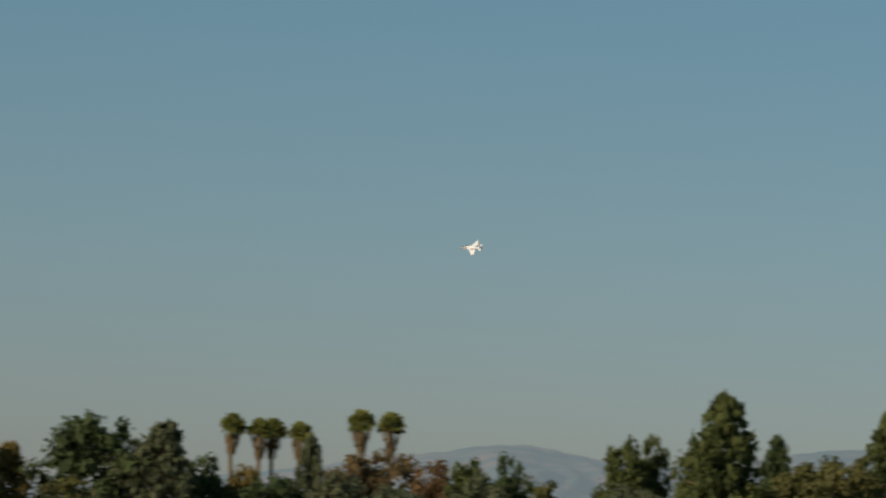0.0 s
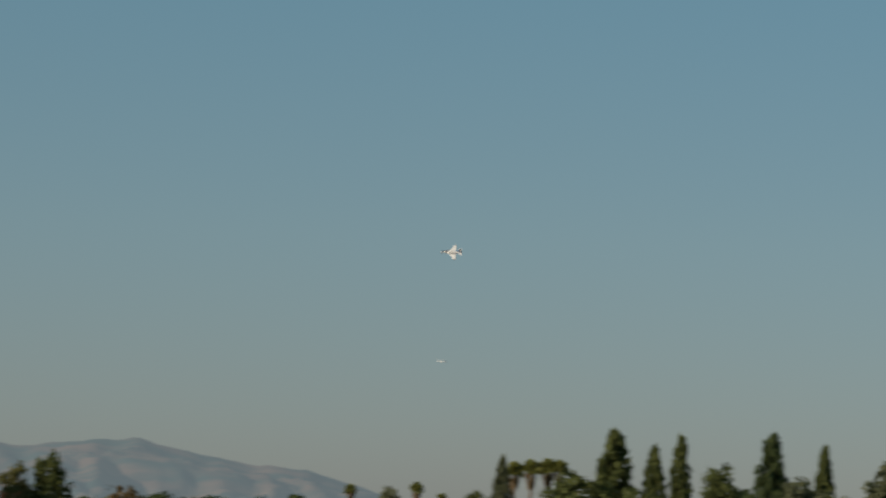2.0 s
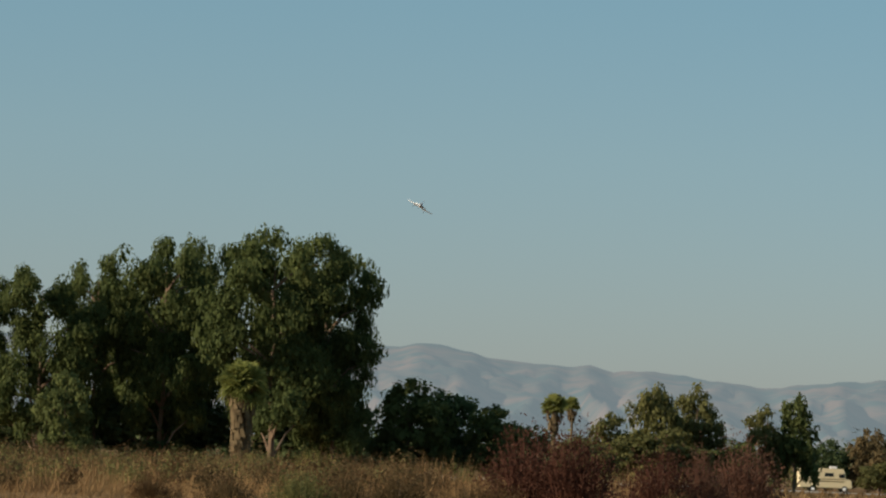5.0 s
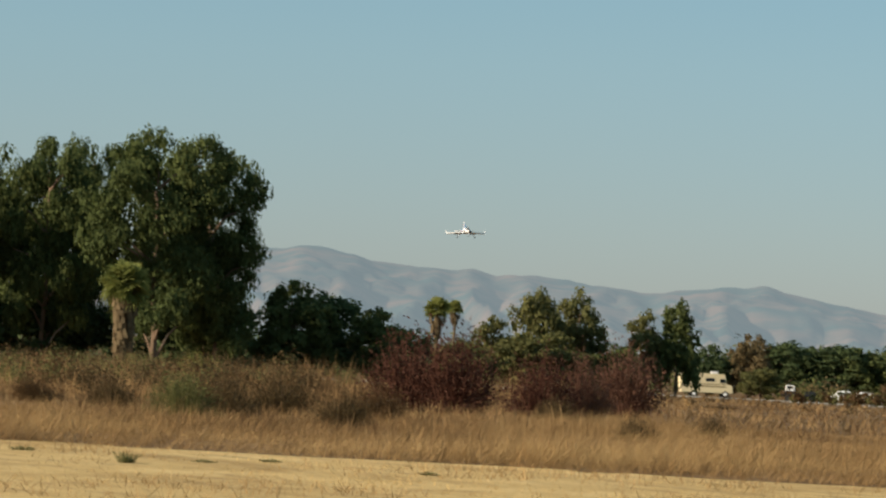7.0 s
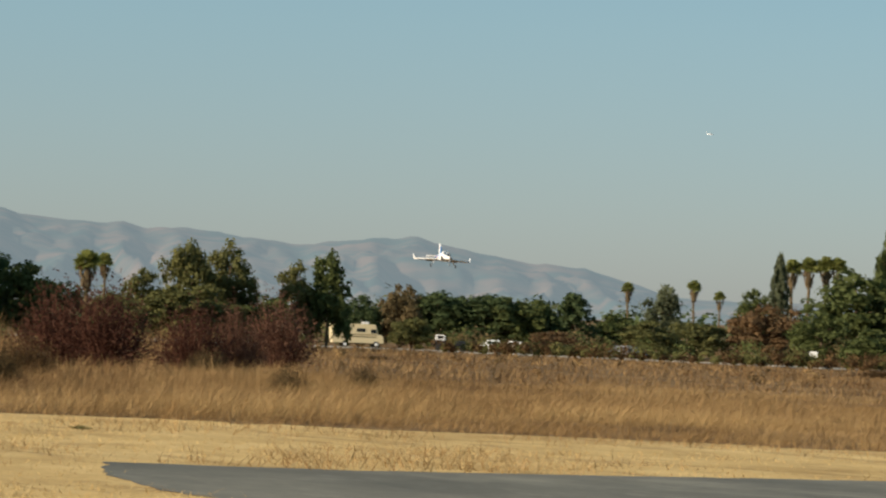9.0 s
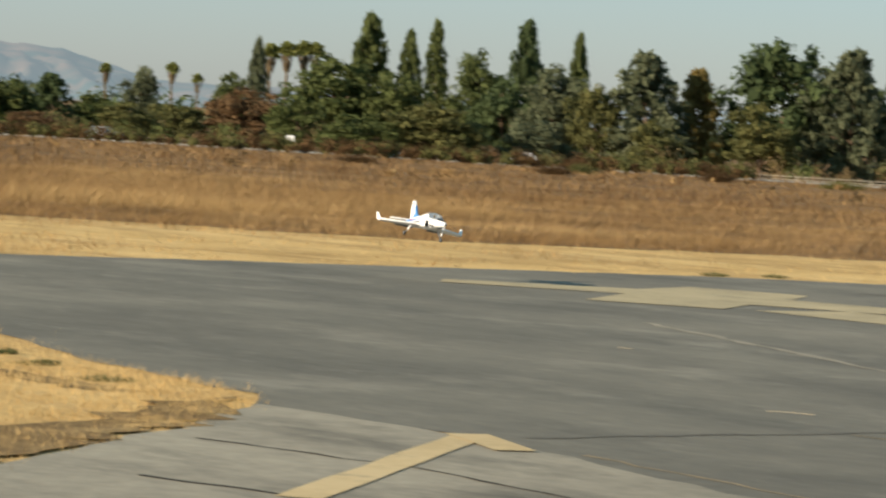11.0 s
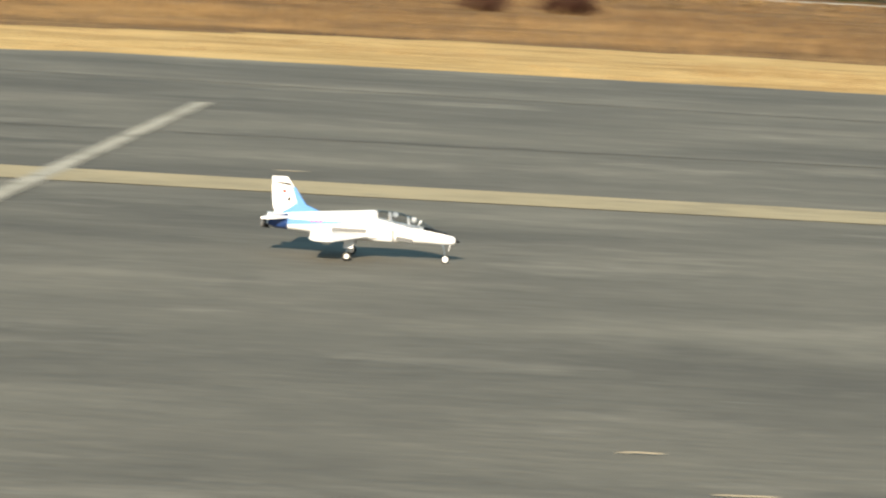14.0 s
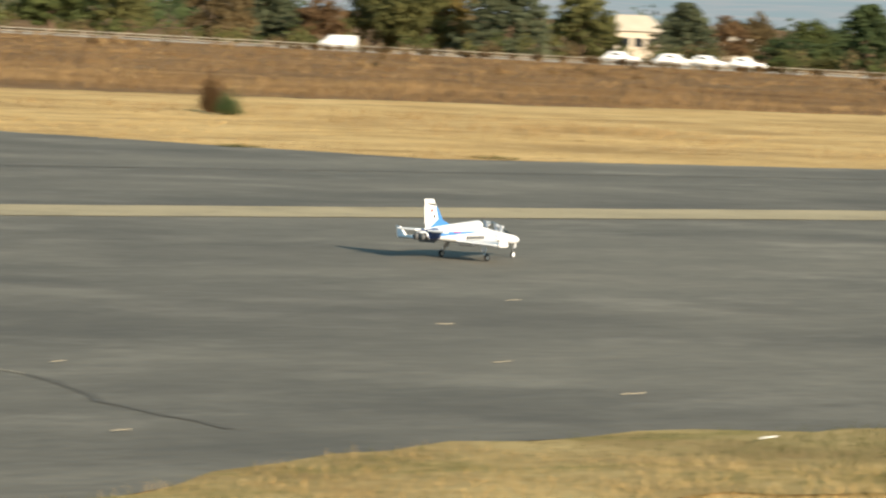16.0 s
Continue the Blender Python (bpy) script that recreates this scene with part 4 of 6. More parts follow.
plant("shrub", 32.42, 57.0, 0.5, 0.6, "darkgreen")
plant("shrub", 32.18, 58.0, 0.9, 0.6, "rustweed")
plant("shrub", -49.09, 300.0, 1.2, 4.0, "olive")
plant("shrub", -47.05, 300.0, 1.4, 4.0, "rustweed")
plant("shrub", -45.17, 300.0, 1.0, 5.4, "yellowgreen")
plant("shrub", -43.63, 280.0, 0.5, 4.2, "rustweed")
plant("shrub", -52.48, 260.0, 0.9, 4.3, "rustweed")
plant("shrub", -49.51, 260.0, 1.1, 3.5, "rustweed")
plant("shrub", -60.13, 220.0, -0.1, 3.6, "brownweed")
plant("pine", -68.33, 335.0, 18.3, 10.0, "pine")
plant("pine", -70.78, 335.0, 17.5, 12.0, "pine")
plant("broad", -68.07, 322.0, 7.1, 10.5, "dark")
plant("broad", -70.28, 328.0, 7.6, 12.7, "dark")
plant("broad", -72.37, 328.0, 5.7, 12.7, "dark")
plant("shrub", -64.82, 116.0, 3.5, 4.0, "red")
plant("shrub", -64.10, 115.0, 3.5, 3.6, "red")
plant("shrub", -62.85, 122.0, 2.9, 3.3, "red")
plant("shrub", -62.16, 124.0, 2.7, 2.4, "redbrown")
plant("shrub", -61.54, 140.0, 3.6, 3.7, "redbrown")
plant("shrub", -70.15, 150.0, 1.8, 4.5, "brownweed")
plant("shrub", -70.74, 200.0, 1.9, 2.7, "olive")
plant("shrub", -67.44, 150.0, 1.7, 3.6, "brownweed")
plant("shrub", -66.24, 150.0, 1.5, 2.9, "brownweed")
plant("shrub", -68.23, 84.0, 1.4, 2.3, "olive")
plant("shrub", -67.59, 86.0, 1.35, 2.4, "brownweed")
plant("shrub", -65.80, 80.0, 1.1, 1.9, "brownweed")
plant("shrub", -65.34, 96.0, 1.3, 2.4, "rustweed")
plant("shrub", -61.37, 78.0, 0.8, 1.3, "brownweed")
plant("shrub", -60.22, 90.0, 0.8, 1.1, "brownweed")
plant("shrub", -66.75, 100.0, 1.5, 2.6, "brownweed")
plant("shrub", -69.29, 100.0, 1.0, 2.1, "brownweed")
plant("shrub", -70.47, 105.0, 1.1, 1.9, "rustweed")
plant("shrub", -62.61, 110.0, 1.0, 1.8, "brownweed")
plant("broad", -28.97, 500.0, 20.9, 14.9, "green")
plant("broad", -30.39, 505.0, 18.9, 12.8, "dark")
plant("broad", -31.40, 505.0, 17.6, 11.3, "dark")


# ---- weeds and grass ----
def inside(poly, x, y):
    c = False
    for (x0, y0), (x1, y1) in zip(poly, poly[1:] + poly[:1]):
        if (y0 > y) != (y1 > y) and x < (x1 - x0) * (y - y0) / (y1 - y0) + x0:
            c = not c
    return c


def inside_many(poly, x, y):
    c = np.zeros(len(x), bool)
    for (x0, y0), (x1, y1) in zip(poly, poly[1:] + poly[:1]):
        if y0 != y1:
            c ^= ((y0 > y) != (y1 > y)) & (x < (x1 - x0) * (y - y0) / (y1 - y0) + x0)
    return c


def drift(x, y, scale, seed):
    """Smooth uneven cover from 0 to 1: waves of several lengths crossing at odd angles."""
    rng = np.random.default_rng(seed)
    v = np.zeros(len(x))
    for k in range(9):
        a, f, p = rng.uniform(0, 6.28), scale * 1.45 ** k, rng.uniform(0, 6.28)
        v += np.sin((x * math.cos(a) + y * math.sin(a)) * f + p + 1.5 * np.sin((y * math.cos(a) - x * math.sin(a)) * f * 0.6)) / 1.25 ** k
    return np.clip(0.5 + v / 4.6, 0, 1)


def blades(name, seed, count, r0, r1, az0, az1, cover, h0, h1, width, per, mat, label, spread, lean, wind=0.0, power=1.0, grow=False):
    """Tufts of stalks, each a narrow tapering blade; cover(x, y) gives the chance and the height of a tuft."""
    rng = np.random.default_rng(seed)
    r = r0 * (r1 / r0) ** (rng.random(count) ** power)
    a = np.radians(rng.uniform(az0, az1, count))
    x, y = r * np.sin(a), r * np.cos(a)
    chance, tall = cover(x, y)
    keep = rng.random(count) < chance
    x, y, tall = (np.repeat(q[keep], per) for q in (x, y, tall))
    n = len(x)
    x, y = x + rng.normal(0, spread, n), y + rng.normal(0, spread, n)
    s = np.clip((np.hypot(x, y) - 60) / 370, 0, 1)
    z = -np.interp(np.degrees(np.arctan2(x, y)), DROP_AZ, DROP) * s
    h = rng.uniform(h0, h1, n) * tall
    g = rng.uniform(0, 6.28, n)
    w = width * rng.uniform(0.6, 1.4, n) * (np.hypot(x, y) / 90 if grow else 1)
    lx, ly = (rng.normal(wind, lean, n)) * h, rng.normal(wind * 0.6, lean, n) * h
    v = np.empty((n, 3, 3))
    v[:, 0] = np.stack([x - np.cos(g) * w, y - np.sin(g) * w, z - 0.02], 1)
    v[:, 1] = np.stack([x + np.cos(g) * w, y + np.sin(g) * w, z - 0.02], 1)
    v[:, 2] = np.stack([x + lx, y + ly, z + h], 1)
    me = bpy.data.meshes.new(name)
    me.vertices.add(3 * n)
    me.vertices.foreach_set("co", v.ravel())
    me.loops.add(3 * n)
    me.loops.foreach_set("vertex_index", np.arange(3 * n, dtype=np.int32))
    me.polygons.add(n)
    me.polygons.foreach_set("loop_start", np.arange(0, 3 * n, 3, dtype=np.int32))
    me.update(calc_edges=True)
    me.materials.append(mat)
    return tagged(new(name, me), label, "grass", kind="stuff")


def west(x, y):
    """1 in the rank western part of the field, falling to 0.34 where it was cut lower."""
    return 0.34 + 0.66 * np.clip((-49 - np.degrees(np.arctan2(x, y))) / 14, 0, 1)


def field(x, y):
    d = drift(x, y, 0.10, 7)
    return np.where(inside_many(STRIP, x, y), 0, np.clip(3.0 * d - 0.85 - 0.35 * (1 - west(x, y)), 0.06, 1)), (0.25 + 1.25 * drift(x, y, 0.45, 3) ** 1.6) * (0.6 + 0.6 * d) * west(x, y)


def far_field(x, y):
    d = drift(x, y, 0.05, 11)
    return np.where(inside_many(STRIP, x, y), 0, 0.30 + 1.0 * d), (0.2 + 1.35 * drift(x, y, 0.2, 12) ** 1.5) * (0.4 + 0.6 * west(x, y))


def strip(x, y):
    ok = inside_many(STRIP, x, y) & ~inside_many(RUNWAY, x, y) & ~inside_many(PAD, x, y)
    d = drift(x, y, 0.45, 5)
    return np.where(ok, 0.25 + 1.0 * d, 0), 0.5 + 0.9 * d


def patchy(x, y):
    c, t = strip(x, y)
    d = drift(x, y, 0.30, 15)
    return np.where(d > 0.5, c * 0.8, c * 0.12), 0.3 + 1.1 * np.clip(2 * d - 0.6, 0, 1)


blades("dry_weeds", 21, 66000, 40, 112, -76, -24, field, 0.10, 0.52, 0.0038, 10, WEEDS, "knee-high dry golden weeds covering the field", 0.15, 0.8, 0.5)
blades("rank_weeds", 27, 19000, 44, 120, -76, -24, far_field, 0.10, 0.40, 0.0055, 8, BROWNWEEDS, "dry brown weeds among golden ones", 0.20, 0.6, 0.4)
blades("low_weeds", 26, 50000, 40, 112, -24, 46, field, 0.12, 0.45, 0.0060, 7, WEEDS, "low dry golden weeds on the field", 0.25, 0.7, 0.3)
blades("brown_weeds", 25, 60000, 74, 430, -76, 46, far_field, 0.16, 0.52, 0.014, 5, BROWNWEEDS, "dry dark brown weeds farther out in the field", 0.45, 0.5, 0.1, 0.9, True)
blades("tall_grass", 29, 5500, 120, 270, -77, -62.5, far_field, 0.7, 1.5, 0.014, 8, BROWNWEEDS, "tall dry brown grass among the scrub", 0.4, 0.22, 0.1)
blades("straw_grass", 22, 36000, 26, 75, -76, 46, strip, 0.012, 0.055, 0.007, 6, STRAWBLADES, "short dry golden grass beside the runway", 0.2, 1.3)
blades("stubble", 30, 44000, 28, 80, -76, 46, patchy, 0.03, 0.15, 0.006, 6, WEEDS, "brown stubble in patches among the mown grass", 0.16, 0.9)
blades("verge_stubble", 31, 13000, 13, 27, -66, -45, patchy, 0.02, 0.09, 0.0028, 7, WEEDS, "brown stubble on the near verge", 0.07, 1.0)
blades("verge_grass", 23, 34000, 13, 27, -66, -45, strip, 0.010, 0.062, 0.0030, 7, STRAWBLADES, "short dry golden grass on the near verge", 0.06, 0.9)
blades("verge_grass", 28, 16000, 10.5, 15, -30, 46, strip, 0.010, 0.050, 0.0026, 7, STRAWBLADES, "short dry golden grass on the near verge", 0.05, 0.9)


def green_verge(x, y):
    c, t = strip(x, y)
    d = drift(x, y, 0.9, 8)
    return np.where(x < 4, 0, c * d), t


VERGE = [(4.5, 10.95), (5.2, 11.1), (6.5, 11.22), (7.45, 11.64), (8.25, 12.03), (8.9, 12.26), (9.7, 12.36), (12, 12.17), (40, 12.3), (40, 9.5), (12, 9.8), (9, 10.6), (6, 10.2), (4, 10.5)]
VERGESOIL = material("olive_verge", [(0.24, 0.165, 0.075), (0.36, 0.265, 0.12), (0.52, 0.40, 0.19)], 0.9, 1.0, 0.5, fine=9.0, spec=0.05)
stain(VERGESOIL, (0.17, 0.16, 0.05), 1.2, 0.5, 0.66, (0.6, 1.2, 1), 0.7)
sheet("verge", rough_edge(VERGE, 0.3, 0.12, 9), 0.013, VERGESOIL, "olive and straw coloured grass verge")
blades("green_verge_grass", 24, 20000, 11, 18, 22, 46, green_verge, 0.015, 0.045, 0.0026, 5, GREENWEED, "olive green grass on the near verge", 0.08, 0.7)


# ---- road, rail, vehicles, signs ----
def arc(az0, az1, step, r):
    k = max(2, int(abs(az1 - az0) / step))
    return [spot(az0 + (az1 - az0) * i / k, r) for i in range(k + 1)]


def build_road():
    inner, outer = arc(-80, 48, 0.6, 429), arc(-80, 48, 0.6, 437)
    verts = [(x, y, z + 0.10) for x, y, z in inner] + [(x, y, z + 0.12) for x, y, z in outer] + [(x, y, z - 0.4) for x, y, z in arc(-80, 48, 0.6, 428.2)]
    n = len(inner)
    faces = [(i, i + 1, n + i + 1, n + i)[::-1] for i in range(n - 1)] + [(2 * n + i, 2 * n + i + 1, i + 1, i)[::-1] for i in range(n - 1)]
    tagged(mesh_ob("road", verts, faces, ROADPAVE), "pale raised road beyond the field", "road", kind="structure")


build_road()


def build_rail(az0, az1):
    fence = tagged(new("roadside_fence"), "low pale pipe fence along the road", "fence")
    pts = arc(az0, az1, 0.55, 427)
    for i, (x, y, z) in enumerate(pts):
        bm = bmesh.new()
        rod(bm, (x, y, z - 0.1), (x, y, z + 0.75), 0.07, 0.06, 6)
        part("post", bm, WOODPALE, fence)
        if i:
            px, py, pz = pts[i - 1]
            for name, h in (("top_rail", 0.68), ("lower_rail", 0.36)):
                bm = bmesh.new()
                rod(bm, (px, py, pz + h), (x, y, z + h), 0.042, 0.042, 6)
                part(name, bm, WOODPALE, fence)


build_rail(-46.4, -32.6)
build_rail(12.0, 44.0)


def heading_across(az):
    """Turn that lays a thing's length across the line of sight."""
    return radians(-az)


def build_car(az, r, length, height, paint, label, kind="car", turn=0.0):
    x, y, z = spot(az, r)
    z += 0.05
    car = tagged(new(kind), label, "car" if kind != "van" else "van", "vehicles by the road")
    L, Hh = length, height
    prof = [(-0.5, 0.22), (-0.49, 0.55), (-0.40, 0.60), (-0.30, 0.95), (-0.22, 1.0), (0.08, 1.0), (0.22, 0.66), (0.44, 0.58), (0.5, 0.42), (0.5, 0.22)]
    if kind == "van":
        prof = [(-0.5, 0.2), (-0.5, 0.92), (-0.46, 1.0), (0.22, 1.0), (0.36, 0.62), (0.48, 0.54), (0.5, 0.2)]
    w = 0.9
    bm = bmesh.new()
    a = [bm.verts.new((px * L, -w * (0.86 if pz > 0.7 else 1), pz * Hh)) for px, pz in prof]
    b = [bm.verts.new((px * L, w * (0.86 if pz > 0.7 else 1), pz * Hh)) for px, pz in prof]
    k = len(prof)
    for i in range(k):
        bm.faces.new((a[i], a[(i + 1) % k], b[(i + 1) % k], b[i]))
    bm.faces.new(a)
    bm.faces.new(b[::-1])
    bmesh.ops.recalc_face_normals(bm, faces=bm.faces[:])
    bmesh.ops.bevel(bm, geom=bm.edges[:], offset=0.05, segments=2, affect="EDGES")
    body = part("body", bm, paint, car, "", True)
    for s in (-1, 1):
        bm = bmesh.new()
        box(bm, -0.07 * L, s * 0.80, 0.80 * Hh, 0.36 * L, 0.05, 0.22 * Hh, Matrix.Rotation(radians(9 * s), 4, "X"), 0.02)
        part("side_window", bm, DARKGLASS, body, "dark tinted side window")
        for fx in (-0.31, 0.30):
            bm = bmesh.new()
            rod(bm, (fx * L, s * 0.72, 0.31), (fx * L, s * 0.93, 0.31), 0.31, 0.31, 14)
            wh = part("wheel", bm, RUBBER, car, "black tyre")
            bm = bmesh.new()
            rod(bm, (fx * L, s * 0.90, 0.31), (fx * L, s * 0.945, 0.31), 0.19, 0.17, 12)
            part("rim", bm, METAL, wh, "bare metal rim")
    bm = bmesh.new()
    box(bm, 0.19 * L, 0, 0.80 * Hh, 0.04, 1.45, 0.26 * Hh, Matrix.Rotation(radians(38), 4, "Y"), 0.01)
    part("windscreen", bm, DARKGLASS, body, "dark windscreen")
    car.matrix_basis = Matrix.Translation((x, y, z)) @ Matrix.Rotation(heading_across(az) + turn, 4, "Z")


build_car(-58.26, 438.5, 4.4, 1.5, CARWHITE, "white car parked by the road")
build_car(-57.93, 438.5, 4.7, 1.45, CARWHITE, "white car parked by the road")
build_car(-56.28, 438.5, 4.3, 1.5, CARGREY, "silver car parked by the road", turn=0.4)
build_car(-52.09, 438.5, 4.3, 1.45, CARWHITE, "white car parked by the road")
build_car(-49.91, 438.5, 4.4, 1.45, CARWHITE, "white car parked by the road")
build_car(-44.0, 438.5, 4.3, 1.45, CARGREY, "silver car parked behind the fence")
build_car(34.03, 438.5, 4.4, 1.7, CARWHITE, "white van parked by the road", "van", 3.14)
build_car(38.29, 438.5, 4.6, 1.45, CARWHITE, "white car in a parked row")
build_car(39.08, 438.5, 4.6, 1.5, CARWHITE, "white car in a parked row", turn=0.2)
build_car(39.60, 438.5, 4.4, 1.5, CARWHITE, "white car in a parked row", turn=-0.2)
build_car(40.18, 438.5, 4.6, 1.5, CARWHITE, "white car in a parked row")
build_car(19.50, 438.5, 4.5, 1.45, CARGREY, "silver car on the road")
build_car(20.01, 438.5, 4.5, 1.45, CARBLUE, "blue car on the road")
build_car(27.42, 438.5, 4.2, 1.4, CARGREY, "silver car on the road")
build_car(-15.83, 438.5, 4.6, 1.5, CARWHITE, "white car on the road")


def build_motorhome():
    x, y, z = spot(-60.37, 434)
    z += 0.11
    rv = tagged(new("motorhome"), "cream motorhome with brown trim parked on the road", "motorhome", "vehicles by the road")
    bm = bmesh.new()
    a, b = [], []
    for px, pz in ((-3.0, 0.45), (-3.05, 2.55), (-2.9, 2.7), (2.0, 2.62), (2.15, 2.1), (2.25, 1.55), (2.9, 1.35), (3.0, 0.45)):
        a.append(bm.verts.new((px, -1.1, pz)))
        b.append(bm.verts.new((px, 1.1, pz)))
    k = len(a)
    for i in range(k):
        bm.faces.new((a[i], a[(i + 1) % k], b[(i + 1) % k], b[i]))
    bm.faces.new(a)
    bm.faces.new(b[::-1])
    bmesh.ops.recalc_face_normals(bm, faces=bm.faces[:])
    bmesh.ops.bevel(bm, geom=bm.edges[:], offset=0.07, segments=2, affect="EDGES")
    body = part("body", bm, CREAM, rv, "cream painted body")
    for px, pz, w, h in ((-1.9, 1.95, 0.85, 0.42), (0.3, 1.95, 1.0, 0.4), (1.75, 1.85, 0.6, 0.45)):
        bm = bmesh.new()
        box(bm, px, -1.11, pz, w, 0.05, h, None, 0.02)
        part("window", bm, DARKGLASS, body, "dark side window")
    for pz, h in ((1.45, 0.07), (1.2, 0.10)):
        bm = bmesh.new()
        box(bm, -0.4, -1.108, pz, 5.0, 0.04, h)
        part("trim_stripe", bm, LEAVES["brown"], body, "brown trim stripe")
    bm = bmesh.new()
    box(bm, 0.9, 0, 2.78, 0.8, 0.8, 0.26, None, 0.05)
    part("roof_unit", bm, CARWHITE, body, "white roof air unit")
    for fx in (-1.5, 2.1):
        for s in (-1, 1):
            bm = bmesh.new()
            rod(bm, (fx, s * 0.85, 0.36), (fx, s * 1.12, 0.36), 0.36, 0.36, 14)
            wh = part("wheel", bm, RUBBER, rv, "black tyre")
            bm = bmesh.new()
            rod(bm, (fx, s * 1.10, 0.36), (fx, s * 1.14, 0.36), 0.22, 0.2, 12)
            part("hubcap", bm, CARWHITE, wh, "white hubcap")
    rv.matrix_basis = Matrix.Translation((x, y, z)) @ Matrix.Rotation(heading_across(-60.37) + 0.15, 4, "Z")


build_motorhome()


def build_pickup():
    """A dark flatbed with a small white cab beside the shrubs."""
    x, y, z = spot(-58.99, 434)
    t = tagged(new("utility_truck"), "dark utility truck with white cabin on the road", "truck", "vehicles by the road")
    bm = bmesh.new()
    box(bm, 0.3, 0, 0.85, 4.4, 1.7, 0.55, None, 0.08)
    part("bed", bm, BLACK, t, "dark truck bed")
    bm = bmesh.new()
    box(bm, -0.9, 0, 1.45, 1.15, 1.4, 0.72, None, 0.10)
    cab = part("cab", bm, CARWHITE, t, "white cabin")
    bm = bmesh.new()
    box(bm, -0.9, -0.70, 1.55, 0.7, 0.05, 0.32, None, 0.02)
    part("window", bm, DARKGLASS, cab, "dark cab window")
    for fx in (-1.2, 1.7):
        for s in (-1, 1):
            bm = bmesh.new()
            rod(bm, (fx, s * 0.65, 0.36), (fx, s * 0.88, 0.36), 0.36, 0.36, 14)
            part("wheel", bm, RUBBER, t, "black tyre")
    t.matrix_basis = Matrix.Translation((x, y, z + 0.11)) @ Matrix.Rotation(heading_across(-58.99), 4, "Z")


build_pickup()


def build_sign(az, r, w, h, top, mat, label, posts=2):
    x, y, z = spot(az, r)
    s = tagged(new("road_sign"), label, "sign")
    bm = bmesh.new()
    box(bm, 0, 0, top - h / 2, w, 0.05, h, None, 0.01)
    part("panel", bm, mat, s)
    for k in range(posts):
        px = 0 if posts == 1 else (-0.35 + 0.7 * k) * w
        bm = bmesh.new()
        rod(bm, (px, 0.06, -0.2), (px, 0.06, top - 0.05), 0.045, 0.045, 6)
        part("post", bm, METAL, s)
    s.matrix_basis = Matrix.Translation((x, y, z)) @ Matrix.Rotation(heading_across(az), 4, "Z")


build_sign(-43.23, 426, 1.6, 0.9, 1.8, SIGNMETAL, "grey-green sign panel on posts by the fence")
build_sign(-53.5, 426, 0.9, 0.7, 1.9, CARWHITE, "small white sign on a post by the road", 1)


def build_house(az, r, w, d, h, label):
    x, y, z = spot(az, r)
    ho = tagged(new("house"), label, "house")
    bm = bmesh.new()
    box(bm, 0, 0, h / 2, w, d, h, None, 0.03)
    wall = part("wall", bm, STUCCO, ho)
    bm = bmesh.new()
    e = 0.5
    vs = [bm.verts.new(q) for q in ((-w / 2 - e, -d / 2 - e, h), (w / 2 + e, -d / 2 - e, h), (w / 2 + e, d / 2 + e, h), (-w / 2 - e, d / 2 + e, h), (-w / 2 + 1, 0, h + 2.2), (w / 2 - 1, 0, h + 2.2))]
    for f in ((0, 1, 5, 4), (1, 2, 5), (2, 3, 4, 5), (3, 0, 4), (3, 2, 1, 0)):
        bm.faces.new([vs[i] for i in f])
    part("roof", bm, STUCCO, ho, "pale sunlit roof")
    for k in range(3):
        win = (-0.3 + 0.3 * k) * w
        bm = bmesh.new()
        box(bm, win, -d / 2 - 0.02, h * 0.58, 1.3, 0.06, 1.2, None, 0.02)
        wd = part("window", bm, DARKGLASS, ho, "dark house window")
        bm = bmesh.new()
        box(bm, win, -d / 2 - 0.06, h * 0.58 - 0.68, 1.5, 0.14, 0.10)
        part("sill", bm, STUCCO, wd)
    ho.matrix_basis = Matrix.Translation((x, y, z)) @ Matrix.Rotation(heading_across(az) + 0.3, 4, "Z")


build_house(38.45, 520, 6.5, 6.0, 3.6, "pale stucco house with pale roof among trees")
build_house(39.9, 545, 7.0, 6.0, 2.6, "pale stucco house half hidden by trees")
build_house(20.7, 480, 5.0, 4.0, 1.6, "pale low building among the trees")


# ---- small things round the runway ----
def build_marker():
    m = tagged(new("marker_box"), "bright orange-red box marker at the runway's edge", "marker")
    bm = bmesh.new()
    box(bm, 0, 0, 0.070, 0.115, 0.115, 0.14, None, 0.012)
    for v in bm.verts:
        if v.co.z > 0.1:
            v.co.x *= 0.92
            v.co.y *= 0.92
    body = part("body", bm, SAFETY, m)
    bm = bmesh.new()
    box(bm, 0, 0, 0.076, 0.119, 0.119, 0.008, None, 0.002)
    part("fold", bm, SAFETY, body)
    m.matrix_basis = Matrix.Translation((-5.5, 11.83, 0.012)) @ Matrix.Rotation(radians(38), 4, "Z")


build_marker()


def build_drum():
    d = tagged(new("traffic_drum"), "orange traffic drum with white bands in dry grass", "traffic drum")
    z = 0.0
    for k, (h, r, mat, nm) in enumerate(((0.19, 0.145, DRUMORANGE, "base_band"), (0.08, 0.138, DRUMWHITE, "white_band"), (0.04, 0.134, DRUMORANGE, "orange_band"), (0.12, 0.130, DRUMWHITE, "white_band"), (0.015, 0.122, DRUMORANGE, "top_cap"))):
        bm = bmesh.new()
        rod(bm, (0, 0, z), (0, 0, z + h), r, r - 0.006, 20)
        part(nm, bm, mat, d, {"white_band": "reflective white band"}.get(nm, "orange plastic band"))
        z += h
    d.matrix_basis = Matrix.Translation((-19.8, 55.8, 0.0))


build_drum()


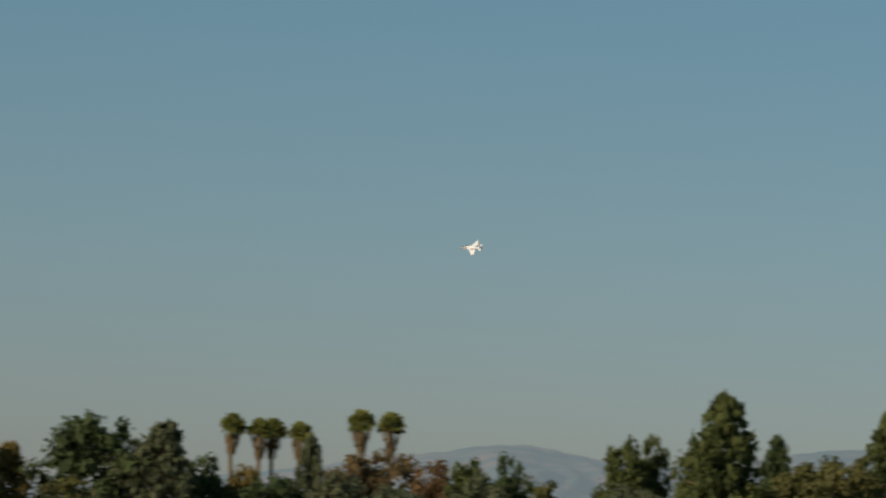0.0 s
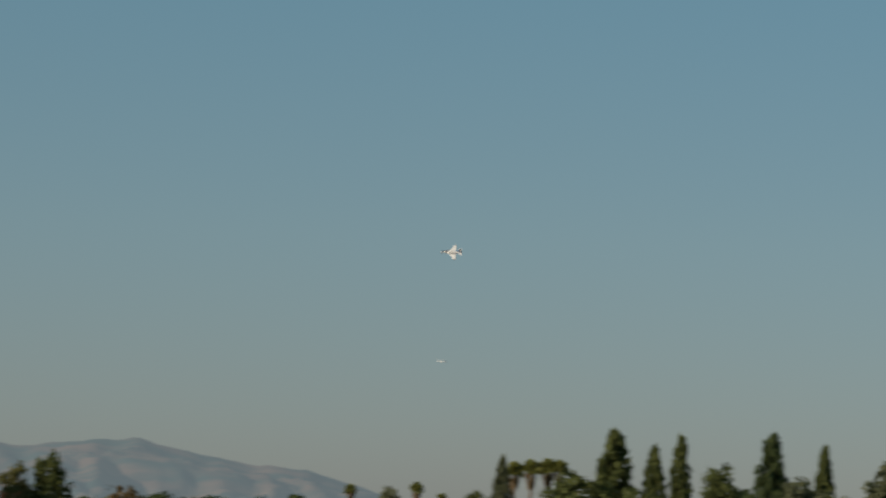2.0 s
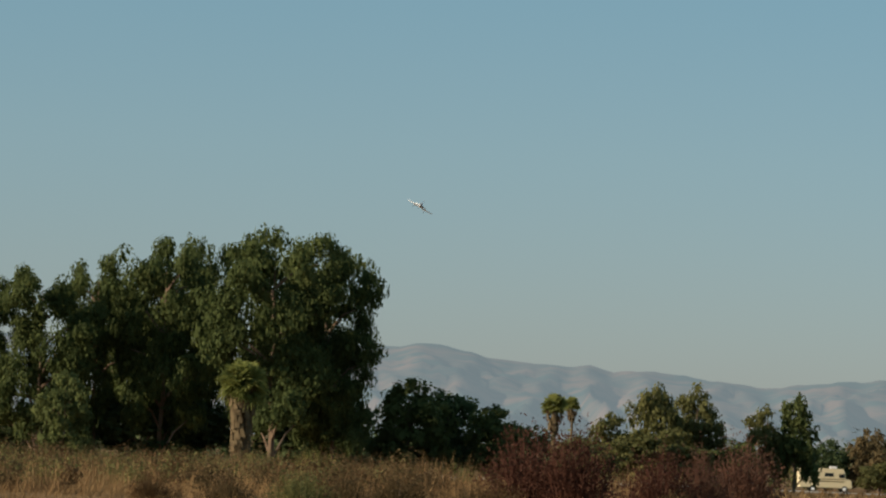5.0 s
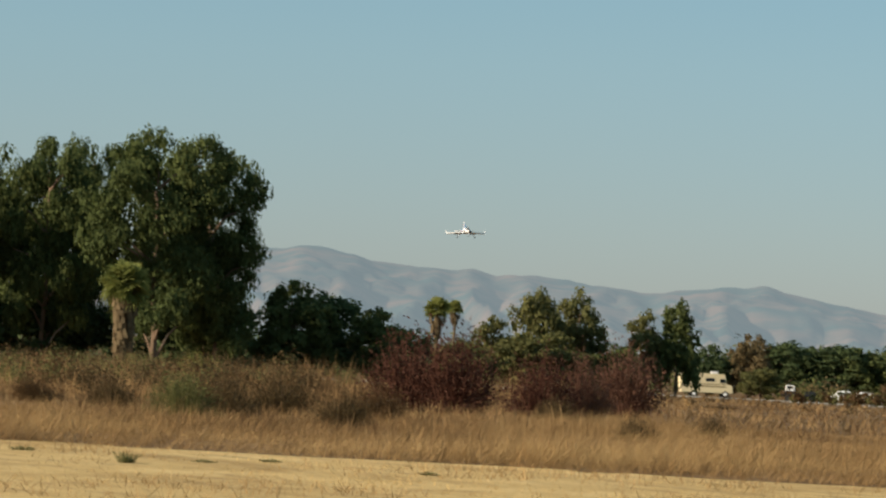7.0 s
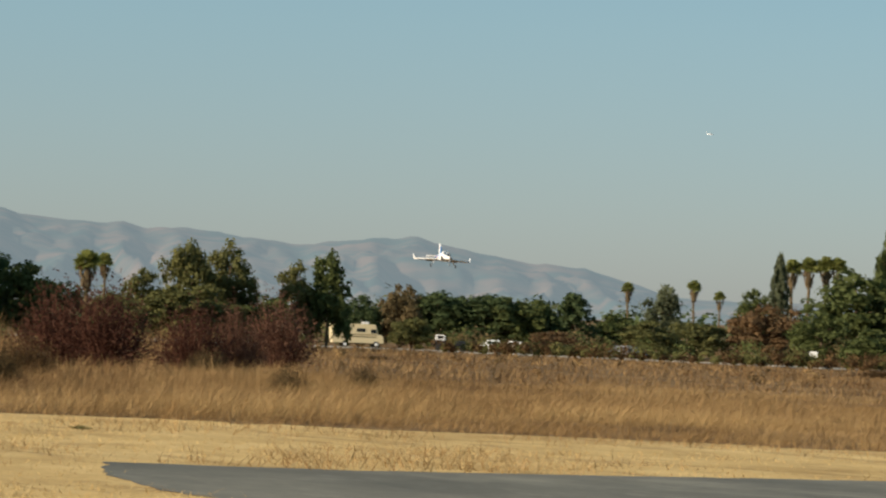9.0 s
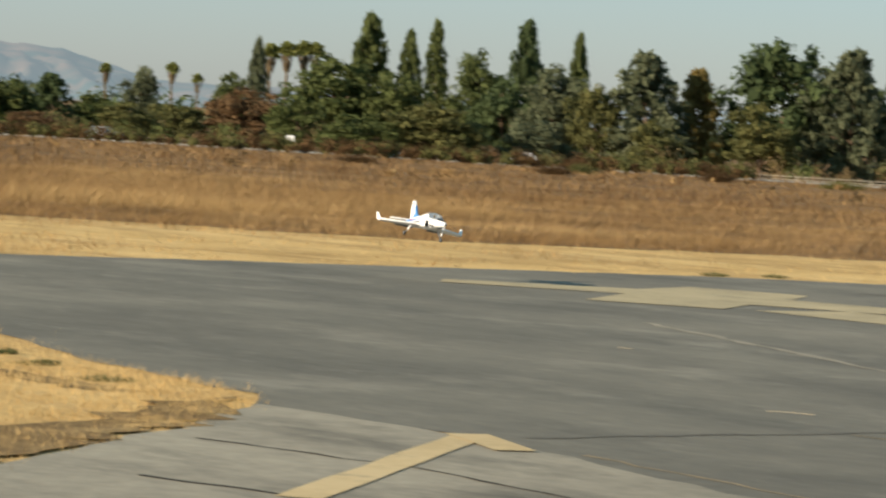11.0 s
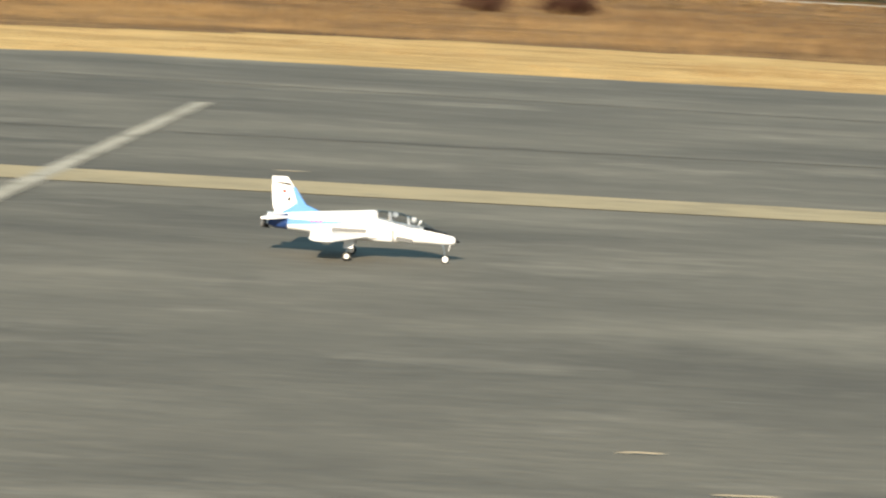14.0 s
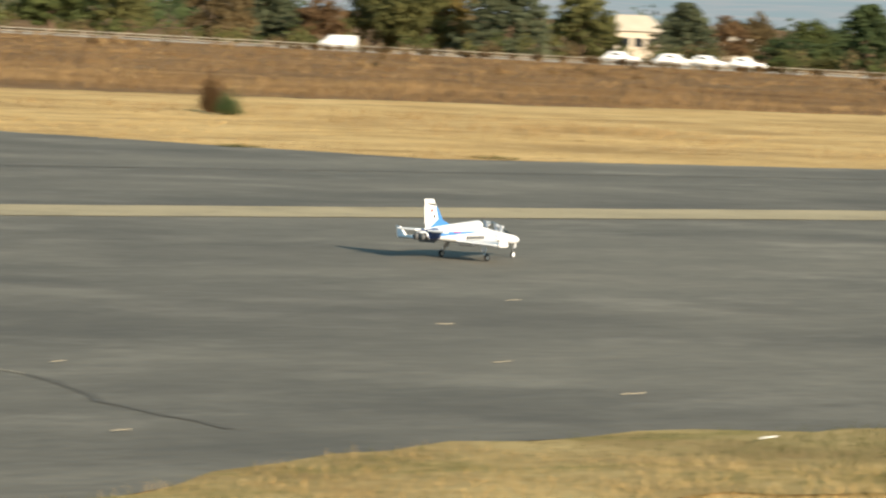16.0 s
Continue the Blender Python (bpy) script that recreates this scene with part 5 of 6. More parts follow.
def build_crate():
    c = tagged(new("marker_board"), "pale low board lying in dry grass", "board")
    bm = bmesh.new()
    box(bm, 0, 0, 0.07, 0.45, 0.20, 0.11, Matrix.Rotation(radians(3), 4, "Y"), 0.01)
    b = part("body", bm, WOODPALE, c)
    bm = bmesh.new()
    box(bm, 0, -0.105, 0.045, 0.43, 0.01, 0.05)
    part("orange_strip", bm, SAFETY, b, "faded orange strip")
    c.matrix_basis = Matrix.Translation((-18.8, 63.3, gz(-18.8, 63.3)))


build_crate()


def build_stick(x, y, length, turn, mat=None, name="stick", label="pale dry stalk lying on the asphalt", z=None):
    bm = bmesh.new()
    rnd = random.Random(int(x * 31 + y * 17))
    p = Vector((-length / 2, 0, 0.006))
    for k in range(4):
        q = p + Vector((length / 4, rnd.uniform(-0.1, 0.1) * length, rnd.uniform(-0.002, 0.004)))
        rod(bm, p, q, 0.0035, 0.003, 5)
        p = q
    st = tagged(part(name, bm, mat or STALK), label, "stalk", "dry stalks on the runway")
    st.matrix_basis = Matrix.Translation((x, y, (0.012 if inside(RUNWAY, x, y) else gz(x, y) + 0.01) if z is None else z)) @ Matrix.Rotation(turn, 4, "Z")


for x, y, ln, tu in ((-16.92, 16.48, 0.32, 0.4), (4.21, 13.59, 0.14, 0.1), (3.36, 12.73, 0.22, -0.2), (4.59, 18.79, 0.14, 0.3), (4.97, 30.82, 0.18, 0.1), (6.3, 18.47, 0.12, 0.0), (2.48, 16.07, 0.12, 0.2), (7.77, 12.92, 0.10, 0.1), (13.63, 18.18, 0.10, -0.1), (-6.4, 22.58, 0.26, 2.8), (1.0, 12.2, 0.2, 0.1), (0.7, 13.1, 0.15, 0.0), (8.9, 15.4, 0.12, 0.4), (5.6, 12.4, 0.2, -0.3), (11.2, 15.0, 0.14, 0.2), (-9.5, 17.4, 0.12, 0.5), (-22.0, 19.6, 0.13, 0.1), (10.9, 13.6, 0.14, 0.1), (-1.2, 27.9, 0.2, 0.1), (7.1, 29.0, 0.16, 0.0), (-12.8, 18.8, 0.15, 0.6), (12.2, 16.9, 0.12, 0.1)):
    build_stick(x, y, ln, tu)
build_stick(-58.9, 76.15, 0.8, -0.8, WOODPALE, "board", "pale board lying among the weeds", gz(-58.9, 76.15) + 0.25)
build_stick(10.28, 11.9, 0.13, 0.2, CARWHITE, "litter", "scrap of white litter on the verge", 0.03)


def build_stake():
    bm = bmesh.new()
    box(bm, 0, 0, 0.11, 0.11, 0.08, 0.28, None, 0.02)
    st = tagged(part("stub_post", bm, BARK), "pale weathered stub post in the weeds", "post")
    st.matrix_basis = pose(-38.94, 48.14, gz(-38.94, 48.14), 2, 0, 20)


build_stake()


def weed_clump(x, y, w, h, count, mat, label, seed):
    rnd = random.Random(seed)
    verts, faces = [], []
    for _ in range(count):
        a, d = rnd.uniform(0, 6.28), math.sqrt(rnd.random()) * w * 0.5
        px, py = math.cos(a) * d, math.sin(a) * d
        hh = h * rnd.uniform(0.4, 1.0) * (1 - 0.5 * d / (w * 0.5))
        g = rnd.uniform(0, 6.28)
        wx, wy = math.cos(g) * 0.004, math.sin(g) * 0.004
        lx, ly = px * 0.5 + rnd.gauss(0, 0.3) * hh, py * 0.5 + rnd.gauss(0, 0.3) * hh
        i = len(verts)
        verts += [(px - wx, py - wy, 0), (px + wx, py + wy, 0), (px + lx + wx, py + ly + wy, hh), (px + lx - wx, py + ly - wy, hh * 0.9)]
        faces.append((i, i + 1, i + 2, i + 3))
    ob = tagged(mesh_ob("weed_tuft", verts, faces, mat), label, "weed", "weed tufts by the runway", "stuff" if count < 70 else "")
    ob.location = (x, y, 0.012 if inside(RUNWAY, x, y) else gz(x, y))


rw = random.Random(5)
WEEDPATCHES = [(-26.2, 39.2, 1.2), (-24.7, 41.1, 0.9), (-25.6, 39.0, 0.7), (-26.4, 39.6, 1.0), (-17.3, 39.6, 1.0), (-26.7, 39.1, 0.8)]
TUFTS = [(-19.4, 13.07, 0.35, 0.08), (-21.82, 13.53, 0.16, 0.10), (-21.4, 13.6, 0.14, 0.09), (-20.7, 13.45, 0.2, 0.06), (-46.21, 17.71, 0.25, 0.28), (-49.81, 17.56, 0.35, 0.12), (-33.19, 30.95, 0.35, 0.10), (-33.05, 31.81, 0.3, 0.10), (-20.6, 13.3, 0.3, 0.05), (-22.6, 13.9, 0.2, 0.05), (19.46, 49.55, 0.5, 0.08), (20.56, 49.33, 0.4, 0.07), (22.31, 46.88, 0.5, 0.08), (24.06, 37.63, 0.5, 0.08), (21.94, 46.07, 0.4, 0.08), (26.5, 35.9, 0.6, 0.1), (-28, 36.2, 0.7, 0.10), (-31.5, 35.6, 0.5, 0.10), (-48, 20.5, 0.3, 0.1), (-45, 21.5, 0.3, 0.1), (-47.2, 19.2, 0.35, 0.08)]
for x, y, w, h in TUFTS:
    weed_clump(x, y, w * 0.8, h * 0.7, 130, GREENWEED, "small green weed tuft by the asphalt", rw.randint(0, 9999))
for x, y, w in WEEDPATCHES:
    weed_clump(x, y, w * 1.2, 0.2, 60, OLIVEWEED, "low yellow-green weed patch in dry grass", rw.randint(0, 9999))
for k in range(26):
    u = rw.random()
    x = -4.15 + 1.1 * u + rw.uniform(-0.05, 0.05)
    weed_clump(x, 15.0 - 0.9 * u + rw.uniform(-0.05, 0.05), 0.13, 0.022, 13, OLIVEWEED, "low green weed growing in a crack", k)
for k in range(10):
    weed_clump(-3.98 + rw.uniform(-0.06, 0.06), 14.6 + k * 0.11, 0.12, 0.022, 13, OLIVEWEED, "low green weed growing in a crack", 60 + k)

for k in range(16):
    weed_clump(-3.35 + rw.gauss(0, 0.16), 12.0 + rw.uniform(0.0, 0.75), 0.22, 0.03, 26, OLIVEWEED if k % 3 else STRAWBLADES, "low olive weed at the end of the painted line", 90 + k)


# ---- woods behind the road ----
def belt(name, seed, count, r0, r1, h0, h1, cards, size, mats, label, gap=-1.0, az0=-79, az1=47):
    for q, mat in enumerate(mats):
        rnd = random.Random(seed + q)
        verts, faces = [], []
        for _ in range(count // len(mats)):
            a, r = rnd.uniform(az0, az1), rnd.uniform(r0, r1)
            x, y, z = spot(a, r)
            if noise.noise(Vector((x * 0.02, y * 0.02, seed))) < gap:
                continue
            h = rnd.uniform(h0, h1)
            w = h * rnd.uniform(0.35, 0.6)
            for _ in range(3):
                quads(rnd, (x + rnd.gauss(0, w * 0.4), y + rnd.gauss(0, w * 0.4), z + h * rnd.uniform(0.3, 0.7)), cards // 3, h * 0.42, size, verts, faces, 0.9)
        tagged(mesh_ob(name, verts, faces, mat), label, "woods", kind="stuff")


belt("far_woods", 31, 440, 560, 640, 4.5, 8.0, 100, 0.50, [LEAVES["dark"], LEAVES["grey"]], "dense far woods behind the road")
belt("roadside_brush", 41, 640, 440, 452, 1.2, 3.6, 80, 0.20, [LEAVES["olive"], LEAVES["brown"], LEAVES["green"]], "tangled brush along the road")
belt("verge_brush", 61, 330, 418, 427, 0.9, 2.3, 90, 0.15, [LEAVES["rustweed"], LEAVES["olive"]], "brown brush in front of the road", az0=-59.2, az1=-46.5)
belt("verge_brush", 63, 110, 422, 427, 0.5, 1.0, 60, 0.12, [LEAVES["rustweed"], LEAVES["brownweed"]], "brown brush in front of the road", az0=33, az1=45)
belt("field_brush", 51, 900, 150, 424, 0.30, 0.80, 60, 0.062, [BROWNWEEDS, LEAVES["brownweed"], WEEDS], "low brown brush across the field", -0.15)
belt("tall_scrub", 71, 420, 115, 270, 0.8, 2.0, 220, 0.052, [LEAVES["brownweed"], LEAVES["olive"], LEAVES["rustweed"]], "tall brown and olive scrub in the field", -0.2, -77, -66.3)


# ---- the model jet ----
def ring_loft(sections, n=20):
    """sections: x, z centre, half width, half height, power of the superellipse."""
    bm = bmesh.new()
    prev = None
    for x, zc, w, h, p in sections:
        ring = []
        for k in range(n):
            a = 2 * math.pi * k / n
            c, s = math.cos(a), math.sin(a)
            ring.append(bm.verts.new((x, w * math.copysign(abs(c) ** (2 / p), c), zc + h * math.copysign(abs(s) ** (2 / p), s))))
        if prev:
            for k in range(n):
                bm.faces.new((prev[k], prev[(k + 1) % n], ring[(k + 1) % n], ring[k]))
        else:
            bm.faces.new(ring[::-1])
        prev = ring
    bm.faces.new(prev)
    bmesh.ops.recalc_face_normals(bm, faces=bm.faces[:])
    return bm


def slab(outline, thick, axis):
    """A thin lens-edged plate: outline in the plane, thickness along axis ('z' wings, 'y' fins)."""
    bm = bmesh.new()
    cx = sum(p[0] for p in outline) / len(outline)
    cy = sum(p[1] for p in outline) / len(outline)
    up, mid, lo = [], [], []
    for x, y in outline:
        ix, iy = x + (cx - x) * 0.10, y + (cy - y) * 0.03
        for lst, (qx, qy), d in ((up, (ix, iy), thick / 2), (mid, (x, y), 0), (lo, (ix, iy), -thick / 2)):
            lst.append(bm.verts.new((qx, qy, d) if axis == "z" else (qx, d, qy)))
    k = len(outline)
    for i in range(k):
        j = (i + 1) % k
        bm.faces.new((up[i], up[j], mid[j], mid[i]))
        bm.faces.new((mid[i], mid[j], lo[j], lo[i]))
    bm.faces.new(up)
    bm.faces.new(lo[::-1])
    bmesh.ops.recalc_face_normals(bm, faces=bm.faces[:])
    return bm


def moved(bm, m):
    bm.transform(m)
    return bm


def build_jet():
    jet = tagged(new("model_jet"), "white and blue radio-controlled jet trainer with winglets", "model aircraft")
    body = [(-0.455, 0.176, 0.056, 0.028, 2.4), (-0.41, 0.179, 0.066, 0.036, 2.5), (-0.30, 0.182, 0.076, 0.046, 2.6), (-0.15, 0.180, 0.084, 0.058, 2.7), (0.0, 0.174, 0.088, 0.070, 2.8), (0.12, 0.166, 0.080, 0.070, 2.6), (0.22, 0.156, 0.062, 0.060, 2.4), (0.32, 0.151, 0.050, 0.050, 2.2), (0.42, 0.144, 0.042, 0.042, 2.0), (0.50, 0.135, 0.034, 0.035, 2.0), (0.555, 0.127, 0.022, 0.024, 2.0), (0.575, 0.124, 0.014, 0.015, 2.0)]
    part("fuselage", ring_loft(body, 28), WHITE, jet, "glossy white fuselage", True)
    part("nose_cone", ring_loft([(0.573, 0.1245, 0.0145, 0.0155, 2), (0.59, 0.122, 0.008, 0.008, 2), (0.603, 0.120, 0.001, 0.001, 2)], 16), BLACK, jet, "black pointed nose cone", True)
    part("dorsal_spine", ring_loft([(-0.43, 0.203, 0.014, 0.018, 2), (-0.3, 0.214, 0.024, 0.022, 2), (-0.1, 0.228, 0.036, 0.024, 2), (0.06, 0.238, 0.042, 0.026, 2), (0.13, 0.244, 0.042, 0.026, 2), (0.15, 0.240, 0.036, 0.020, 2)], 18), WHITE, jet, "white raised spine", True)
    part("canopy", ring_loft([(0.14, 0.236, 0.040, 0.032, 2), (0.20, 0.226, 0.043, 0.042, 2), (0.27, 0.212, 0.043, 0.050, 2), (0.34, 0.197, 0.040, 0.045, 2), (0.40, 0.182, 0.033, 0.032, 2), (0.455, 0.171, 0.020, 0.014, 2)], 18), GLASS, jet, "tinted clear bubble canopy", True)
    part("cockpit_floor", ring_loft([(0.155, 0.205, 0.036, 0.018, 2.5), (0.30, 0.190, 0.035, 0.014, 2.5), (0.42, 0.174, 0.022, 0.012, 2.5)], 14), WHITE, jet, "white cockpit tub")
    for x, z in ((0.335, 0.218), (0.235, 0.240)):
        bm = bmesh.new()
        box(bm, x - 0.02, 0, z - 0.004, 0.012, 0.032, 0.055, Matrix.Rotation(radians(-14), 4, "Y"), 0.004)
        part("seat", bm, WHITE, jet, "white ejection seat back")
        bm = bmesh.new()
        bmesh.ops.create_uvsphere(bm, u_segments=12, v_segments=8, radius=0.0165, matrix=Matrix.Translation((x + 0.008, 0, z + 0.008)))
        part("dummy_head", bm, WHITE, jet, "white round dummy head", True)
    bm = bmesh.new()
    box(bm, 0.372, 0, 0.202, 0.010, 0.052, 0.058, Matrix.Rotation(radians(26), 4, "Y"), 0.003)
    part("windscreen_frame", bm, WHITE, jet, "white slanted windscreen frame")
    bm = ring_loft([(0.40, 0.178, 0.030, 0.014, 2), (0.46, 0.168, 0.028, 0.014, 2), (0.52, 0.157, 0.019, 0.011, 2), (0.55, 0.147, 0.009, 0.007, 2)], 14)
    part("antiglare_panel", bm, BLACK, jet, "matt black antiglare panel", True)
    part("tail_band", ring_loft([(-0.447, 0.178, 0.0590, 0.0295, 2.4), (-0.41, 0.180, 0.0680, 0.0370, 2.5), (-0.34, 0.182, 0.0755, 0.0440, 2.6)], 28), NAVY, jet, "navy blue tail band", True)
    for s in (1, -1):
        bm = bmesh.new()
        for k, (x0, x1, z0, z1, y0, y1) in enumerate(((-0.34, -0.17, 0.186, 0.191, 0.0770, 0.0850), (-0.17, -0.02, 0.191, 0.196, 0.0850, 0.0888), (-0.02, 0.12, 0.196, 0.196, 0.0888, 0.0800))):
            t = 0.016 * (1 - k * 0.33)
            vs = [bm.verts.new(q) for q in ((x0, s * y0, z0 - t), (x1, s * y1, z1 - t * 0.7), (x1, s * (y1 - 0.001), z1 + t * 0.6), (x0, s * (y0 - 0.001), z0 + t))]
            bm.faces.new(vs if s < 0 else vs[::-1])
        part("side_stripe", bm, BLUE, jet, "tapering blue side stripe")
        bm = bmesh.new()
        for k in range(3):
            box(bm, -0.205 + k * 0.024, s * 0.0865, 0.197, 0.013, 0.003, 0.012)
        part("side_marking", bm, PINK, jet, "small pink characters as bars")
        bm = ring_loft([(-0.10, 0.150, 0.020, 0.030, 3), (0.10, 0.145, 0.024, 0.036, 3), (0.235, 0.140, 0.024, 0.036, 3)], 16)
        part("intake_trunk", moved(bm, Matrix.Translation((0, s * 0.073, 0))), WHITE, jet, "white air intake trunk", True)
        bm = bmesh.new()
        box(bm, 0.2372, s * 0.073, 0.140, 0.004, 0.040, 0.062, None, 0.0015)
        part("intake_mouth", bm, BLACK, jet, "black intake opening")
        bm = bmesh.new()
        box(bm, 0.30, s * 0.0535, 0.120, 0.09, 0.003, 0.02, Matrix.Rotation(radians(8), 4, "Y") @ Matrix.Rotation(radians(-8 * s), 4, "Z"))
        part("grey_panel", bm, GREY, jet, "grey camouflage patch on the nose side")
        bm = bmesh.new()
        box(bm, 0.0, s * 0.0978, 0.158, 0.19, 0.004, 0.022)
        part("gun_panel", bm, GREY, jet, "grey panel above the wing root")
        # wing: root, kink and swept tip
        wing = [(0.215, 0.075), (0.115, 0.13), (-0.065, 0.455), (-0.085, 0.470), (-0.175, 0.470), (-0.195, 0.43), (-0.195, 0.08)]
        bm = slab([(x, s * y) for x, y in wing], 0.020, "z")
        w = part("wing", moved(bm, Matrix.Translation((0, 0, 0.136)) @ Matrix.Rotation(radians(-1.0 * s), 4, "X")), WHITE, jet, "white swept wing")
        bm = slab([(x, s * y) for x, y in ((-0.150, 0.11), (-0.150, 0.26), (-0.198, 0.26), (-0.202, 0.11))], 0.010, "z")
        part("flap", moved(bm, Matrix.Translation((-0.15, 0, 0.134)) @ Matrix.Rotation(radians(-24), 4, "Y") @ Matrix.Translation((0.15, 0, 0)) @ Matrix.Rotation(radians(-1.0 * s), 4, "X")), GREY, jet, "grey lowered flap")
        bm = slab([(-0.075, 0.0), (-0.130, 0.070), (-0.178, 0.080), (-0.186, 0.0)], 0.010, "y")
        part("winglet", moved(bm, Matrix.Translation((0, s * 0.466, 0.127)) @ Matrix.Rotation(radians(-14 * s), 4, "X")), WHITE, jet, "upturned white winglet")
        bm = slab([(x, s * y) for x, y in ((-0.315, 0.055), (-0.42, 0.215), (-0.475, 0.215), (-0.462, 0.055))], 0.012, "z")
        part("tailplane", moved(bm, Matrix.Translation((0, 0, 0.208))), WHITE, jet, "white swept tailplane")
        # main gear
        gear = part("main_gear_leg", strut((0.0, s * 0.14, 0.132), (0.0, s * 0.200, 0.03), 0.0055), METAL, jet, "bare metal main gear leg")
        wheel(gear, 0.0, s * 0.210, 0.026, 0.015)
        bm = bmesh.new()
        box(bm, 0.005, s * 0.168, 0.092, 0.052, 0.004, 0.056, Matrix.Rotation(radians(28 * s), 4, "X"), 0.001)
        part("gear_door", bm, WHITE, gear, "white main gear door")
        bm = ring_loft([(-0.485, 0.166, 0.021, 0.021, 2), (-0.44, 0.167, 0.027, 0.027, 2)], 16)
        noz = part("exhaust_nozzle", moved(bm, Matrix.Translation((0, s * 0.029, 0))), BLACK, jet, "black round exhaust nozzle", True)
        bm = ring_loft([(-0.4865, 0.166, 0.024, 0.024, 2), (-0.474, 0.166, 0.0245, 0.0245, 2)], 16)
        part("nozzle_lip", moved(bm, Matrix.Translation((0, s * 0.029, 0))), GREY, noz, "dull grey nozzle lip", True)
    fin = part("fin", slab([(-0.135, 0.232), (-0.25, 0.275), (-0.358, 0.425), (-0.440, 0.425), (-0.415, 0.20), (-0.20, 0.205)], 0.016, "y"), WHITE, jet, "tall white swept fin")
    part("fin_leading_panel", slab([(-0.125, 0.228), (-0.245, 0.277), (-0.312, 0.372), (-0.332, 0.372), (-0.30, 0.285), (-0.36, 0.245), (-0.40, 0.225), (-0.20, 0.215)], 0.0185, "y"), BLUE, fin, "blue panel along the fin's leading edge")
    part("fin_cap_band", slab([(-0.322, 0.374), (-0.335, 0.391), (-0.424, 0.396), (-0.408, 0.387)], 0.0215, "y"), BLACK, fin, "black band below the fin tip")
    bm = bmesh.new()
    for k in range(3):
        box(bm, -0.368, 0, 0.345, 0.022, 0.0205 + 0.0004 * k, 0.007, Matrix.Rotation(radians(60 * k + 30), 4, "Y"))
    part("fin_star", bm, RED, fin, "small red star marking")
    bm = bmesh.new()
    box(bm, -0.340, 0, 0.303, 0.020, 0.0195, 0.026, None, 0.002)
    part("fin_badge", bm, BLACK, fin, "small black badge")
    part("rudder", slab([(-0.416, 0.250), (-0.428, 0.378), (-0.440, 0.378), (-0.427, 0.250)], 0.010, "y"), WHITE, fin, "white rudder")
    leg = part("nose_gear_leg", strut((0.50, 0, 0.122), (0.525, 0, 0.026), 0.0045), METAL, jet, "bare metal nose gear leg")
    wheel(leg, 0.525, 0, 0.022, 0.013, WHITE)
    bm = bmesh.new()
    box(bm, 0.545, 0, 0.085, 0.003, 0.022, 0.035, Matrix.Rotation(radians(10), 4, "Y"), 0.001)
    part("gear_door", bm, WHITE, leg, "white nose gear door")
    return jet


def strut(a, b, r):
    bm = bmesh.new()
    rod(bm, a, b, r, r * 0.8, 8)
    return bm


def wheel(parent, x, y, r, w, hub=None):
    bm = bmesh.new()
    rod(bm, (x, y - w / 2, r), (x, y + w / 2, r), r, r, 20)
    bmesh.ops.bevel(bm, geom=[e for e in bm.edges if len(e.link_faces) == 2 and e.calc_face_angle() > 1], offset=w * 0.25, segments=2, affect="EDGES")
    tyre = part("tyre", bm, RUBBER, parent, "black rubber tyre", True)
    bm = bmesh.new()
    rod(bm, (x, y - w * 0.53, r), (x, y + w * 0.53, r), r * (0.55 if hub is None else 0.75), None, 16)
    part("rim", bm, hub or METAL, tyre, "pale wheel hub")


jet = build_jet()


def build_trainer():
    t = tagged(new("model_trainer"), "grey high-wing model trainer plane with red tips in flight", "model aircraft")
    part("fuselage", ring_loft([(-0.55, 0.03, 0.012, 0.02, 2.5), (-0.2, 0, 0.04, 0.05, 3), (0.2, 0, 0.055, 0.07, 3), (0.40, -0.01, 0.05, 0.055, 3), (0.45, -0.01, 0.02, 0.02, 2)], 16), BLACK, t, "dark fuselage", True)
    bm = slab([(0.22, -0.75), (0.22, 0.75), (-0.04, 0.75), (-0.04, -0.75)], 0.03, "z")
    wing = part("wing", moved(bm, Matrix.Translation((0, 0, 0.075))), SHADE_GREY, t, "grey straight wing, darkened to look shaded")
    for s in (1, -1):
        bm = slab([(0.225, s * 0.62), (0.225, s * 0.76), (-0.045, s * 0.76), (-0.045, s * 0.62)], 0.034, "z")
        part("wing_tip", moved(bm, Matrix.Translation((0, 0, 0.075))), RED if s > 0 else SHADE_GREY, wing, "red wing tip" if s > 0 else "")
    bm = slab([(-0.40, -0.28), (-0.40, 0.28), (-0.56, 0.28), (-0.56, -0.28)], 0.012, "z")
    part("tailplane", moved(bm, Matrix.Translation((0, 0, 0.04))), GREY, t)
    part("fin", slab([(-0.38, 0.04), (-0.50, 0.24), (-0.57, 0.24), (-0.57, 0.03)], 0.012, "y"), RED, t, "red fin")
    return t


trainer = build_trainer()


def build_airliner():
    t = tagged(new("light_aircraft"), "tiny white light aircraft far off in the sky", "aircraft")
    part("fuselage", ring_loft([(-4, 0.4, 0.15, 0.2, 2), (-1, 0, 0.5, 0.6, 2), (1.5, 0, 0.6, 0.7, 2), (3.4, -0.1, 0.4, 0.4, 2), (3.8, -0.1, 0.1, 0.1, 2)], 14), CARWHITE, t, "", True)
    part("wing", moved(slab([(1.3, -5.4), (1.3, 5.4), (-0.2, 5.4), (-0.2, -5.4)], 0.2, "z"), Matrix.Translation((0, 0, 0.7))), CARWHITE, t)
    part("fin", slab([(-3, 0.3), (-3.8, 2), (-4.4, 2), (-4.2, 0.3)], 0.1, "y"), CARWHITE, t)
    return t


plane = build_airliner()


